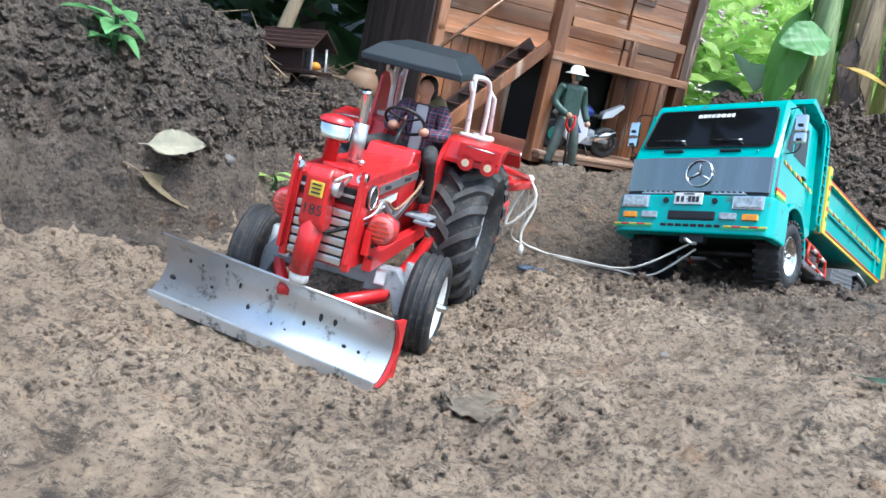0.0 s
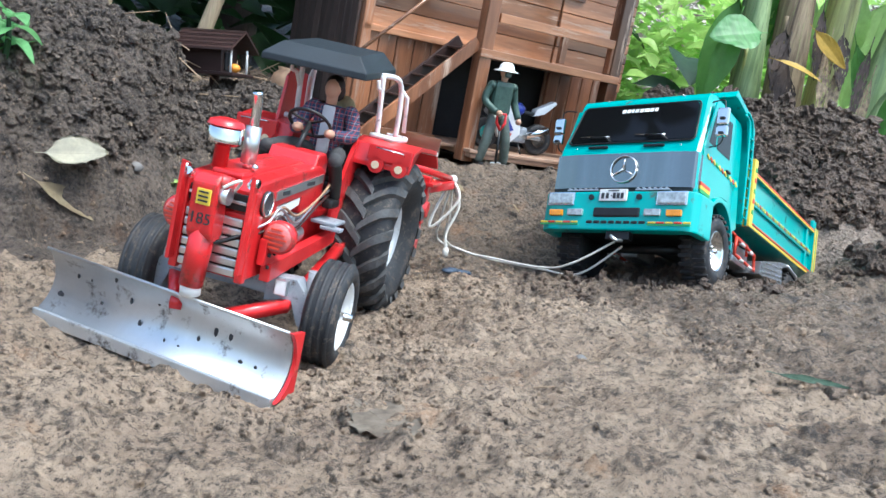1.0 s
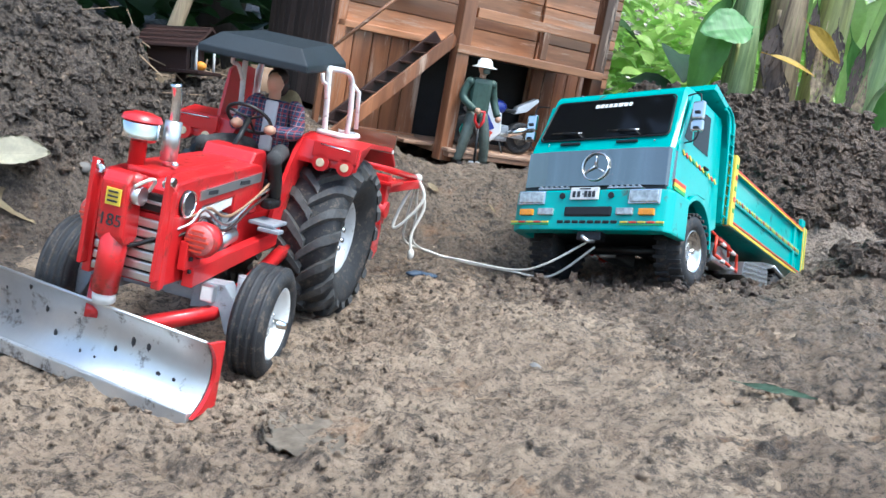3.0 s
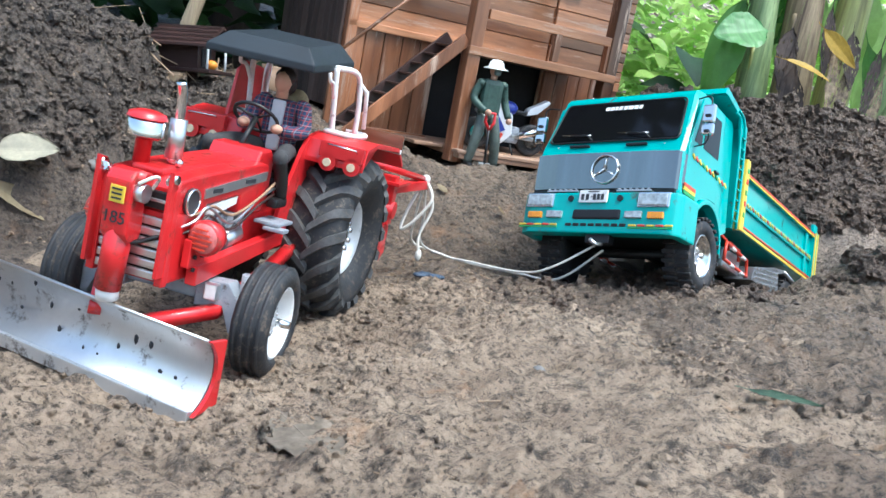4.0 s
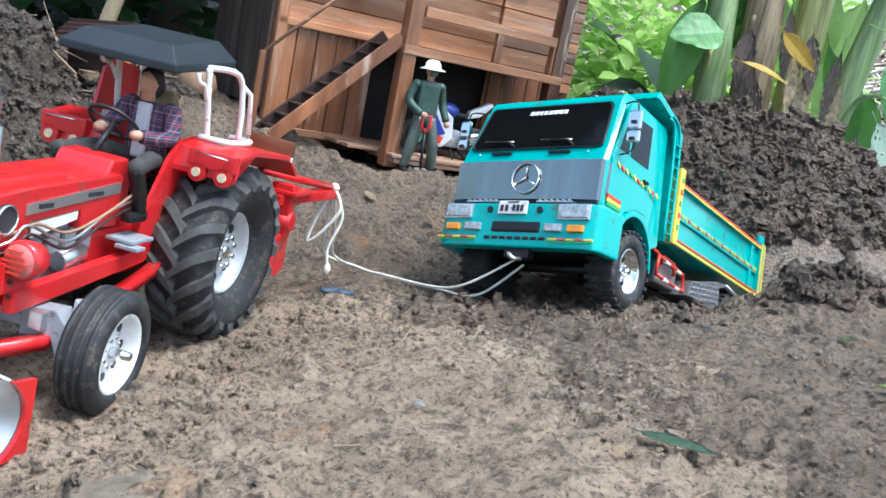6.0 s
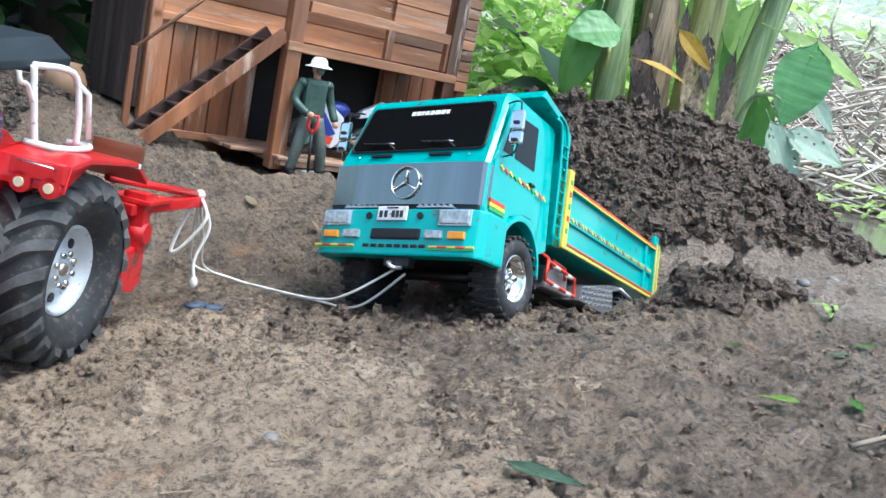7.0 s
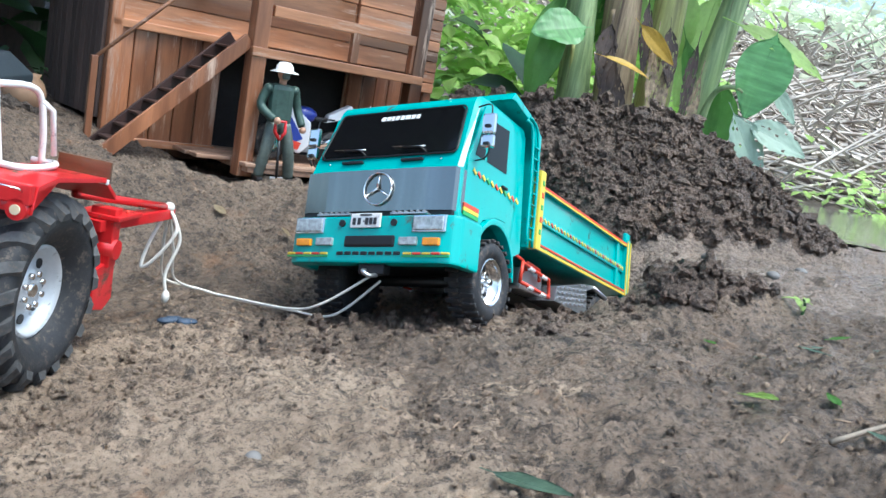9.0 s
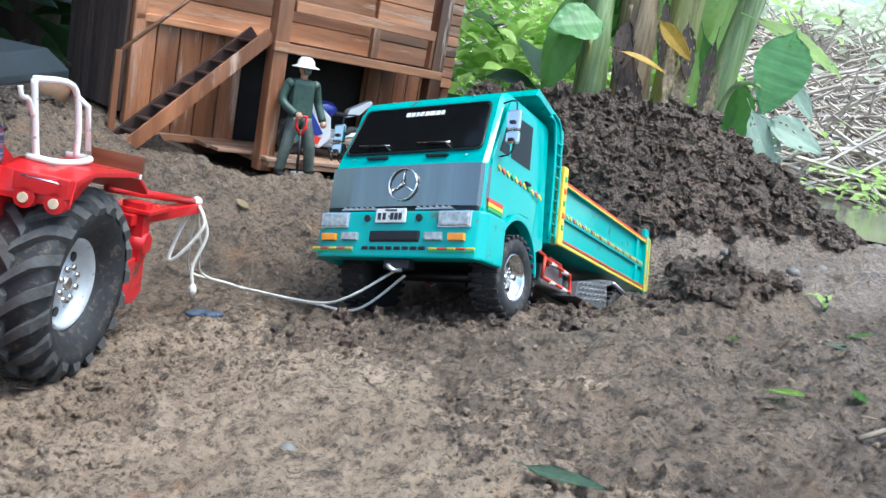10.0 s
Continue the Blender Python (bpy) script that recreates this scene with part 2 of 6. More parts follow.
M = {
    "soil": soil_material("trodden_soil", (0.500, 0.380, 0.272), (0.335, 0.246, 0.174), (0.080, 0.060, 0.045)),
    "damp": soil_material("damp_soil", (0.300, 0.220, 0.156), (0.175, 0.127, 0.090), (0.040, 0.030, 0.023), 0.58, (0.29, 0.165, 0.09)),
    "wet": soil_material("wet_silt", (0.360, 0.280, 0.220), (0.270, 0.208, 0.162), (0.130, 0.098, 0.076), 0.46, (0.2, 0.15, 0.11)),
    "pile": soil_material("dug_soil", (0.215, 0.150, 0.110), (0.118, 0.081, 0.060), (0.034, 0.024, 0.018), 0.56, (0.15, 0.09, 0.05)),
    "bank": soil_material("bank_soil", (0.20, 0.155, 0.122), (0.105, 0.078, 0.060), (0.026, 0.020, 0.017), 0.72, (0.2, 0.11, 0.06)),
    "teal": material("teal_paint", (0.012, 0.39, 0.36), 0.3, 0, 0.05, 300, 12, 0.03, stain=0.10, coat=0.35),
    "red": material("red_paint", (0.62, 0.018, 0.022), 0.32, 0, 0.08, 300, 14, 0.03, stain=0.12, coat=0.3),
    "yellow": material("yellow_trim", (0.78, 0.56, 0.06), 0.4, 0, 0.05),
    "redline": material("red_trim", (0.68, 0.06, 0.03), 0.4, 0, 0.05),
    "green": material("green_trim", (0.05, 0.36, 0.10), 0.4, 0, 0.05),
    "steel": material("brushed_steel", (0.30, 0.31, 0.295), 0.20, 1.0, 0.12, 160, 26, 0.015, stretch=(1, 1, 0.06)),
    "blade": material("galvanised_sheet", (0.66, 0.68, 0.70), 0.38, 0.75, 0.07, 300, 18, 0.05, stain=0.16),
    "chrome": material("chrome", (0.78, 0.78, 0.78), 0.12, 1.0, 0.04, 200, 30, 0),
    "aluminium": material("aluminium", (0.66, 0.67, 0.68), 0.32, 0.9, 0.06, 300, 40, 0.05),
    "grey": material("grey_casting", (0.34, 0.37, 0.41), 0.5, 0.2, 0.1, 500, 60, 0.1, stain=0.15),
    "white": material("white_paint", (0.80, 0.80, 0.78), 0.4, 0, 0.05, 300, 40, 0.04, stain=0.1),
    "rubber": material("tyre_rubber", (0.024, 0.025, 0.028), 0.62, 0, 0.2, 500, 60, 0.2, stain=0.22, stain_colour=(0.12, 0.095, 0.075)),
    "rim_grey": material("silver_rim", (0.60, 0.62, 0.64), 0.42, 0.3, 0.06, 300, 40, 0.05, stain=0.08),
    "chequer": material("chequer_plate", (0.22, 0.23, 0.24), 0.4, 0.5, 0.12, 300, 60, 0.1, stain=0.08),
    "lug": material("dusty_rubber", (0.085, 0.086, 0.088), 0.7, 0, 0.25, 500, 60, 0.3, stain=0.25, stain_colour=(0.12, 0.095, 0.075)),
    "black": material("black_plastic", (0.012, 0.012, 0.013), 0.45, 0, 0.15),
    "glass_dark": material("tinted_pane", (0.006, 0.006, 0.007), 0.06, 0, 0.05, 100, 10, 0, shine=0.22),
    "lens": material("clear_lamp_lens", (0.62, 0.64, 0.62), 0.12, 0.55, 0.25, 900, 200, 0.3),
    "amber": material("amber_lens", (0.80, 0.30, 0.01), 0.18, 0, 0.1, 900, 200, 0.2, coat=0.5),
    "canvas": material("black_canvas", (0.014, 0.021, 0.027), 0.55, 0, 0.12, 700, 30, 0.15),
    "wood": material("varnished_wood", (0.49, 0.225, 0.108), 0.30, 0, 0.2, 200, 16, 0.35, dark=(0.075, 0.026, 0.013), stretch=(0.10, 1, 1), per_piece=0.5, coat=0.6, stain=0.16, stain_colour=(0.50, 0.36, 0.27)),
    # darker than varnished_wood: shade on the lower walls is put into it
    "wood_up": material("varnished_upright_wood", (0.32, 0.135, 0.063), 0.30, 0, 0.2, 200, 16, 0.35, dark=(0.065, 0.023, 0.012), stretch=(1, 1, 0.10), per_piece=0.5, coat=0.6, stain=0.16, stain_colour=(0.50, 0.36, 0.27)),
    "wood_pale": material("worn_deck_wood", (0.52, 0.35, 0.25), 0.5, 0, 0.2, 300, 30, 0.2, dark=(0.22, 0.11, 0.06), stretch=(0.15, 1, 1), per_piece=0.25),
    # darkened house wood: the end wall's shade is put into the colour
    "wood_shaded": material("end_wall_shaded_wood", (0.085, 0.052, 0.040), 0.7, 0, 0.2, 300, 30, 0.3, dark=(0.030, 0.019, 0.015), stretch=(1, 1, 0.12), per_piece=0.35),
    # dark wood; on the ceiling deck it carries the indoor shade
    "wood_dark": material("dark_and_shaded_wood", (0.05, 0.026, 0.022), 0.4, 0, 0.2, 300, 30, 0.15, stretch=(0.15, 1, 1), per_piece=0.2),
    "rope": material("white_cord", (0.74, 0.71, 0.64), 0.8, 0, 0.1, 900, 60, 0.4),
    "stem": material("banana_sheath", (0.42, 0.52, 0.25), 0.45, 0, 0.15, 260, 55, 0.3, dark=(0.09, 0.16, 0.06), stretch=(1, 1, 0.045), stain=0.12, stain_colour=(0.10, 0.06, 0.05)),
    "stem_brown": material("dry_banana_sheath", (0.46, 0.35, 0.22), 0.65, 0, 0.2, 260, 60, 0.4, dark=(0.06, 0.035, 0.026), stretch=(1, 1, 0.04), stain=0.15, stain_colour=(0.30, 0.36, 0.14)),
    "leaf": material("broad_leaf", (0.16, 0.37, 0.08), 0.42, 0, 0.15, 220, 12, 0.1, translucent=0.4),
    "leaf_blue": material("waxy_banana_leaf", (0.25, 0.56, 0.22), 0.36, 0, 0.18, 260, 26, 0.25, translucent=0.45, stretch=(0.35, 3.0, 1)),
    # sunlight coming through the bushes is put into this pale lime
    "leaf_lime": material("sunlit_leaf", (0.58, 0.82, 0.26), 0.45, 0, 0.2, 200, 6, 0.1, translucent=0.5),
    # the dimness under the trees is put into this dark green
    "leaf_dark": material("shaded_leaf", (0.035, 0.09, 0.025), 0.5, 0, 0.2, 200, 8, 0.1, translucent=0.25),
    "leaf_yellow": material("yellowed_leaf", (0.66, 0.42, 0.06), 0.5, 0, 0.15, 220, 30, 0.1, translucent=0.3),
    "leaf_dry": material("dry_leaf", (0.50, 0.42, 0.27), 0.7, 0, 0.15, 300, 40, 0.2, dark=(0.30, 0.23, 0.14), translucent=0.15),
    "leaf_brown": material("brown_leaf", (0.36, 0.25, 0.16), 0.75, 0, 0.2, 300, 40, 0.2),
    "leaf_wet": material("weathered_leaf", (0.24, 0.195, 0.145), 0.6, 0, 0.2, 300, 40, 0.2),
    # meadow and reeds are paled: the bright, hazy distance is in the colour
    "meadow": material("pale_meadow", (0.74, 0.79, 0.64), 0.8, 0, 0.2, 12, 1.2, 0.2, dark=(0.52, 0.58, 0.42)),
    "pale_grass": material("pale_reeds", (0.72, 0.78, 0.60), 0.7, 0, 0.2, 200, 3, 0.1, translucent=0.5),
    "stem_lime": material("yellow_green_sheath", (0.50, 0.54, 0.18), 0.45, 0, 0.15, 260, 55, 0.3, dark=(0.16, 0.15, 0.06), stretch=(1, 1, 0.045), stain=0.12, stain_colour=(0.16, 0.09, 0.05)),
    "stem_black": material("rotted_sheath", (0.075, 0.05, 0.042), 0.75, 0, 0.3, 180, 20, 0.4, dark=(0.025, 0.018, 0.016), stretch=(1, 1, 0.15)),
    "leaf_pale": material("pale_drooping_leaf", (0.42, 0.56, 0.44), 0.45, 0, 0.12, 220, 10, 0.1, translucent=0.3),
    # stalks lightened for the glare over the far bank
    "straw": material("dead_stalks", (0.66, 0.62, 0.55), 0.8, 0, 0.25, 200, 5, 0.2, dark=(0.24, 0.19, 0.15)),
    "stone": material("stone", (0.20, 0.19, 0.18), 0.8, 0, 0.2, 300, 40, 0.4),
    "clay_pot": material("earthenware", (0.36, 0.22, 0.13), 0.6, 0, 0.15, 200, 25, 0.2),
    "orange": material("orange_fruit", (0.80, 0.30, 0.03), 0.5, 0, 0.1, 600, 60, 0.2),
    "skin": material("painted_skin", (0.52, 0.30, 0.20), 0.55, 0, 0.08),
    "hair": material("brown_hair", (0.022, 0.013, 0.010), 0.6, 0, 0.2),
    "denim": material("dark_blue_cloth", (0.025, 0.045, 0.09), 0.85, 0, 0.3, 500, 160, 0.3),
    "plaid": plaid_material(),
    "shirt": material("pale_shirt", (0.55, 0.56, 0.58), 0.85, 0, 0.1),
    "trousers": material("charcoal_cloth", (0.05, 0.048, 0.048), 0.85, 0, 0.2, 500, 100, 0.3),
    "boots": material("black_boots", (0.014, 0.013, 0.013), 0.35, 0, 0.2),
    "olive": material("green_figure_paint", (0.055, 0.10, 0.080), 0.45, 0.1, 0.2, 400, 60, 0.2),
    "olive2": material("grey_green_figure_paint", (0.12, 0.145, 0.125), 0.45, 0.1, 0.2, 400, 60, 0.2),
    "bike_white": material("white_fairing", (0.74, 0.75, 0.78), 0.3, 0, 0.05, coat=0.4),
    "bike_blue": material("blue_fairing", (0.03, 0.05, 0.32), 0.3, 0, 0.05, coat=0.4),
    "ink": material("dark_lettering", (0.03, 0.03, 0.035), 0.5, 0, 0.05),
    "blue_rag": material("blue_scrap", (0.05, 0.08, 0.13), 0.6, 0, 0.3),
    "water": material("pond_water", (0.20, 0.19, 0.165), 0.06, 0, 0.1, 60, 6, 0.15),
    "cream": material("cream_lamp_glass", (0.75, 0.62, 0.42), 0.25, 0, 0.1, 900, 200, 0.1),
    "red_lens": material("ribbed_red_lens", (0.62, 0.16, 0.15), 0.25, 0, 0.15, 900, 300, 0.3, coat=0.4),
    "straw_hat": material("straw_hat", (0.46, 0.36, 0.20), 0.8, 0, 0.2, 900, 120, 0.4),
    "leaf_grey": material("dull_green_leaf", (0.13, 0.21, 0.14), 0.5, 0, 0.25, 300, 40, 0.2),
    "leaf_flat": material("skeleton_leaf", (0.36, 0.30, 0.235), 0.75, 0, 0.25, 300, 60, 0.3),
    "leaf_bleached": material("bleached_leaf", (0.70, 0.66, 0.52), 0.7, 0, 0.15, 300, 40, 0.2, translucent=0.15),
    # flat near-black that stands for the shade inside openings
    "cave": material("opening_shade_black", (0.02, 0.02, 0.022), 0.9, 0, 0.2),
}


# ---- ground ----
def lattice(ix, iy, seed):
    h = (ix * 374761393 + iy * 668265263 + seed * 974711) & 0xFFFFFFFF
    h = ((h ^ (h >> 13)) * 1274126177) & 0xFFFFFFFF
    return ((h ^ (h >> 16)) & 0xFFFF) / 65535.0 - 0.5


def rough(x, y, scale, octaves=4, seed=1, gain=0.55):
    """Smooth random relief between about -1 and 1, by arrays."""
    out, amp = np.zeros_like(np.asarray(x, float) + 0.0 * np.asarray(y, float)), 1.0
    for o in range(octaves):
        u, v = np.asarray(x) * scale, np.asarray(y) * scale
        iu, iv = np.floor(u).astype(np.int64), np.floor(v).astype(np.int64)
        fu, fv = u - iu, v - iv
        su, sv = fu * fu * (3 - 2 * fu), fv * fv * (3 - 2 * fv)
        a, b = lattice(iu, iv, seed + o), lattice(iu + 1, iv, seed + o)
        c, d = lattice(iu, iv + 1, seed + o), lattice(iu + 1, iv + 1, seed + o)
        out = out + amp * 2 * ((a * (1 - su) + b * su) * (1 - sv) + (c * (1 - su) + d * su) * sv)
        amp, scale = amp * gain, scale * 2.07
    return out


def ease(v):
    v = np.clip(v, 0.0, 1.0)
    return v * v * (3 - 2 * v)


def bump_at(x, y, cx, cy, rx, ry, h, turn=0.0):
    c, s = math.cos(turn), math.sin(turn)
    u, v = (x - cx) * c + (y - cy) * s, -(x - cx) * s + (y - cy) * c
    return h * np.exp(-(u / rx) ** 2 - (v / ry) ** 2)


def pile_height(x, y):
    """The heap of dug earth behind the lorry."""
    wob = 0.05 * rough(x, y, 5, 3, 40)
    along = ease((x - 0.12) / 0.2) * (1 - ease((x - 0.62 + wob) / 0.46))
    across = np.clip(1 - np.abs(y - 1.66 + wob) / 0.27, 0, 1) ** 0.85
    low = bump_at(x, y, 0.478, 1.005, 0.045, 0.040, 0.030) + bump_at(x, y, 0.540, 1.000, 0.05, 0.030, 0.024) + bump_at(x, y, 0.60, 1.0, 0.04, 0.02, 0.010) + bump_at(x, y, 0.50, 1.09, 0.06, 0.05, 0.026) + bump_at(x, y, 0.468, 0.958, 0.045, 0.022, 0.013)
    return 0.215 * along * across + low


def land(x, y, fine=True):
    x, y = np.asarray(x, float), np.asarray(y, float)
    r = 0.215 * (x - 0.03)
    z = np.where(r > 0, 0.16 * np.tanh(r / 0.16), 0.032 * np.tanh(r / 0.032))
    # bank of earth on the side of the undergrowth
    edge = 0.025 * rough(x, y, 9, 3, 7)
    d = np.maximum(-(x + 0.40) * 0.8 + (y - 0.88) * 0.6 + edge, 0)
    bank = 0.23 * (1 - np.exp(-d / 0.085)) * ease((-0.33 - 0.25 * np.maximum(y - 1.0, 0) - x + edge) / 0.12)
    bank = bank * (1 - 0.30 * ease((y - 1.12) / 0.3))
    z = z + bank
    left = np.maximum(-x, 0)
    z = z + (1 - 0.92 * np.minimum(bank / 0.12, 1)) * (0.09 + 0.22 * np.minimum(left, 0.35)) * ease((y - 1.15 - 0.3 * np.clip(x, -0.3, 0)) / 0.25) * (1 - ease((x - 0.1) / 0.3))
    pile = pile_height(x, y)
    z = z + pile
    # wheel hollow under the lorry and its ruts
    z = z - bump_at(x, y, 0.17, 1.07, 0.13, 0.06, 0.016, -0.65) - bump_at(x, y, 0.12, 1.15, 0.07, 0.07, 0.02)
    z = z + bump_at(x, y, 0.25, 0.90, 0.16, 0.03, 0.008, -0.45)
    z = z - bump_at(x, y, -0.23, 0.545, 0.13, 0.03, 0.011, -0.225)
    # trench in which the lorry's back wheels are sunk
    v, u = (x - 0.145) * 0.646 + (y - 0.998) * 0.764, (x - 0.145) * 0.764 - (y - 0.998) * 0.646
    sunk = ease((v - 0.10) / 0.10) * (1 - ease((v - 0.50) / 0.09)) * (1 - ease((np.abs(u) - 0.150 + 0.6 * edge) / 0.05))
    z = z - sunk * (0.026 + 0.28 * np.clip(v - 0.2, 0, 0.26) + 0.016 * ease((v - 0.30) / 0.1) + 0.8 * pile)
    # level bed under the house
    hx, hy = (x + 0.041) * 0.84 + (y - 1.468) * 0.545, -(x + 0.041) * 0.545 + (y - 1.468) * 0.84
    z = z - 0.010 * ease((hx + 0.10) / 0.06) * ease((hy + 0.05) / 0.05) * (1 - ease((hx - 0.30) / 0.1))
    z = z + bump_at(x, y, 0.012, 1.452, 0.05, 0.035, 0.010)
    # pond, far bank
    z = z - 0.05 * ease((y - 1.85 - 0.15 * (1.6 - x)) / 0.2) * ease((x - 0.95) / 0.2) * (1 - ease((y - 5.9) / 0.4))
    z = z + 0.42 * np.maximum(np.minimum(y, 13) - 6.1, 0) * ease((x - 0.2) / 0.6)
    z = z + 0.16 * np.maximum(np.minimum(y, 9) - 2.3, 0) * (1 - ease((x - 0.2) / 0.6))
    if fine:
        near = np.exp(-np.maximum(y - 2.2, 0))
        z = z + near * (0.0065 * rough(x, y, 11, 4, 3) + 0.0034 * rough(x, y, 60, 4, 11, 0.7))
        c = rough(x, y, 45, 3, 21)
        z = z + near * 0.009 * np.maximum(c - 0.35, 0) - near * 0.010 * np.maximum(-c - 0.5, 0)
        lumps = np.minimum(pile / 0.06, 1) + np.minimum(bank / 0.1, 1)
        z = z + lumps * (0.013 * rough(x, y, 24, 4, 31, 0.62) + 0.006 * np.abs(rough(x, y, 80, 2, 51)))
    return z


def gz(x, y):
    return float(land(np.array([x]), np.array([y]))[0])


def spaced(lo, hi, step, far_lo, far_hi):
    """Even lines from lo to hi, then ever wider ones out to the far ends."""
    mid = list(np.arange(lo, hi, step))
    up, v, s = [], hi, step
    while v < far_hi:
        up.append(v)
        s *= 1.13
        v += s
    down, v, s = [], lo - step, step
    while v > far_lo:
        down.append(v)
        s *= 1.13
        v -= s
    return np.array([far_lo] + down[::-1] + mid + up + [far_hi])


gx, gy = spaced(-0.75, 1.05, 0.0048, -400, 400), spaced(0.28, 1.95, 0.0048, -400, 400)
GX, GY = np.meshgrid(gx, gy)
GZ = land(GX, GY)
nx, ny = len(gx), len(gy)
verts = np.stack([GX.ravel(), GY.ravel(), GZ.ravel()], 1)
k = np.arange(nx * ny).reshape(ny, nx)
quads = np.stack([k[:-1, :-1].ravel(), k[:-1, 1:].ravel(), k[1:, 1:].ravel(), k[1:, :-1].ravel()], 1)
ground_mesh = bpy.data.meshes.new("ground")
ground_mesh.from_pydata(verts.tolist(), [], quads.tolist())
for key in ("soil", "pile", "bank", "damp", "wet", "meadow"):
    ground_mesh.materials.append(M[key])
cx, cy = GX[:-1, :-1].ravel(), GY[:-1, :-1].ravel()
ragged = 0.03 * rough(cx, cy, 30, 3, 77)
is_pile = (pile_height(cx, cy) + 0.3 * ragged > 0.02) & (cy > 0.9)
is_bank = (cx < -0.355 - 0.1 * np.maximum(cy - 1.0, 0) + ragged) & (cy > 0.70 + ragged)
is_bank |= (cy > 2.4) & ((cx < 0.9) | (cy > 5.8))
ragged2 = 0.06 * rough(cx, cy, 7, 5, 88) + 0.02 * rough(cx, cy, 120, 3, 89)
is_wet = (cx > 0.50 + ragged2) & (cy > 1.0 + ragged2)
is_damp = (cy > 0.93 + ragged2 * 1.5 - 0.2 * np.clip(-cx - 0.1, 0, 1)) | (cx > 0.31 + 2.5 * ragged2)
is_bank |= np.hypot(cx - 0.2, cy - 1.0) > 2.1 + 4 * ragged2
is_wet &= ~(np.hypot(cx - 0.2, cy - 1.0) > 2.1 + 4 * ragged2)
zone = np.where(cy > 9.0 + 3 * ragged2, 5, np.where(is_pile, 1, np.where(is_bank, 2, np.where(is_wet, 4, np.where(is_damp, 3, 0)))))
ground_mesh.polygons.foreach_set("material_index", zone.astype(np.int32))
ground_mesh.polygons.foreach_set("use_smooth", np.ones(len(quads), dtype=bool))
ground = tagged(new("ground", ground_mesh), "damp brown trodden earth with clods and ruts", "ground", kind="structure")

ICO = bmesh.new()
bmesh.ops.create_icosphere(ICO, subdivisions=2, radius=1)
ICO_V = np.array([v.co[:] for v in ICO.verts])
ICO_F = np.array([[v.index for v in f.verts] for f in ICO.faces])
ICO.free()


ICO1 = bmesh.new()
bmesh.ops.create_icosphere(ICO1, subdivisions=1, radius=1)
CRUMB_V, CRUMB_F = np.array([v.co[:] for v in ICO1.verts]), np.array([[v.index for v in f.verts] for f in ICO1.faces])
ICO1.free()


def crumbs(name, spots, mat, label, seed, ICO_V=ICO_V, ICO_F=ICO_F):
    """Many uneven clods in one mesh: spots are (x, y, z, radius)."""
    rng = np.random.default_rng(seed)
    spots = np.array(spots)
    n_, k_ = len(spots), len(ICO_V)
    v = ICO_V[None] * (1 + 0.95 * (rng.random((n_, k_, 1)) - 0.5)) * spots[:, None, 3:] * (0.65 + 0.7 * rng.random((n_, 1, 3))) + spots[:, None, :3]
    f = ICO_F[None] + (np.arange(n_) * k_)[:, None, None]
    me = bpy.data.meshes.new(name)
    me.from_pydata(v.reshape(-1, 3).tolist(), [], f.reshape(-1, 3).tolist())
    me.materials.append(mat)
    return tagged(new(name, me), label, "soil clods", kind="stuff")


rng = np.random.default_rng(5)


def scatter(n_, x0, x1, y0, y1, r0, r1, keep):
    xs, ys = rng.uniform(x0, x1, n_), rng.uniform(y0, y1, n_)
    ok = keep(xs, ys)
    xs, ys = xs[ok], ys[ok]
    rs = r0 + (r1 - r0) * rng.random(len(xs)) ** 2.2
    return list(zip(xs, ys, land(xs, ys) + 0.35 * rs, rs))


crumbs("pile_clods", scatter(11000, 0.12, 1.05, 0.95, 1.8, 0.0025, 0.0120, lambda x, y: pile_height(x, y) > 0.02), M["pile"], "loose dark crumbly clods on the dug heap", 1)
crumbs("bank_clods", scatter(12000, -0.80, -0.33, 0.72, 1.45, 0.0016, 0.0075, lambda x, y: land(x, y, False) > 0.045), M["bank"], "grey-brown crumbs on the earth bank", 2)
crumbs("soil_crumbs", scatter(16000, -0.6, 0.95, 0.36, 1.4, 0.0005, 0.0030, lambda x, y: (rough(x, y, 12, 3, 61) > 0.05) & ((x < 0.52) | (y < 0.93))), M["soil"], "small soil crumbs strewn on the trodden ground", 3, CRUMB_V, CRUMB_F)
crumbs("dark_crumbs", scatter(13000, -0.6, 0.95, 0.36, 1.45, 0.0005, 0.0026, lambda x, y: rough(x, y, 9, 4, 63) + 0.5 * rough(x, y, 40, 2, 64) > 0.12 + 0.5 * ((x > 0.52) & (y > 0.93))), M["damp"], "dark crumbs of damp earth on the ground", 7, CRUMB_V, CRUMB_F)
crumbs("rut_clods", scatter(700, -0.2, 0.05, 0.5, 0.9, 0.0010, 0.0042, lambda x, y: np.abs(x + 0.075 - 0.22 * (y - 0.62)) < 0.035), M["soil"], "clods pressed up beside the tractor wheels", 4)
crumbs("pit_clods", scatter(1500, 0.05, 0.62, 0.9, 1.4, 0.0012, 0.006, lambda x, y: np.abs((x - 0.2) * 0.65 - (1.0 - y) * -0.75 - 0.05) < 0.13), M["pile"], "dark clods in the hollow under the lorry", 6)

# ---- the little stilt house ----
HOUSE = axes((-0.041, 1.468, 0.112), (0.84, 0.545, 0.038), (-0.545, 0.84, 0.0))
house = thing("stilt_house", "varnished wooden model stilt house with porch and outside stairs", "model house", HOUSE)
PORCH, WALL_Y = 0.168, 0.12


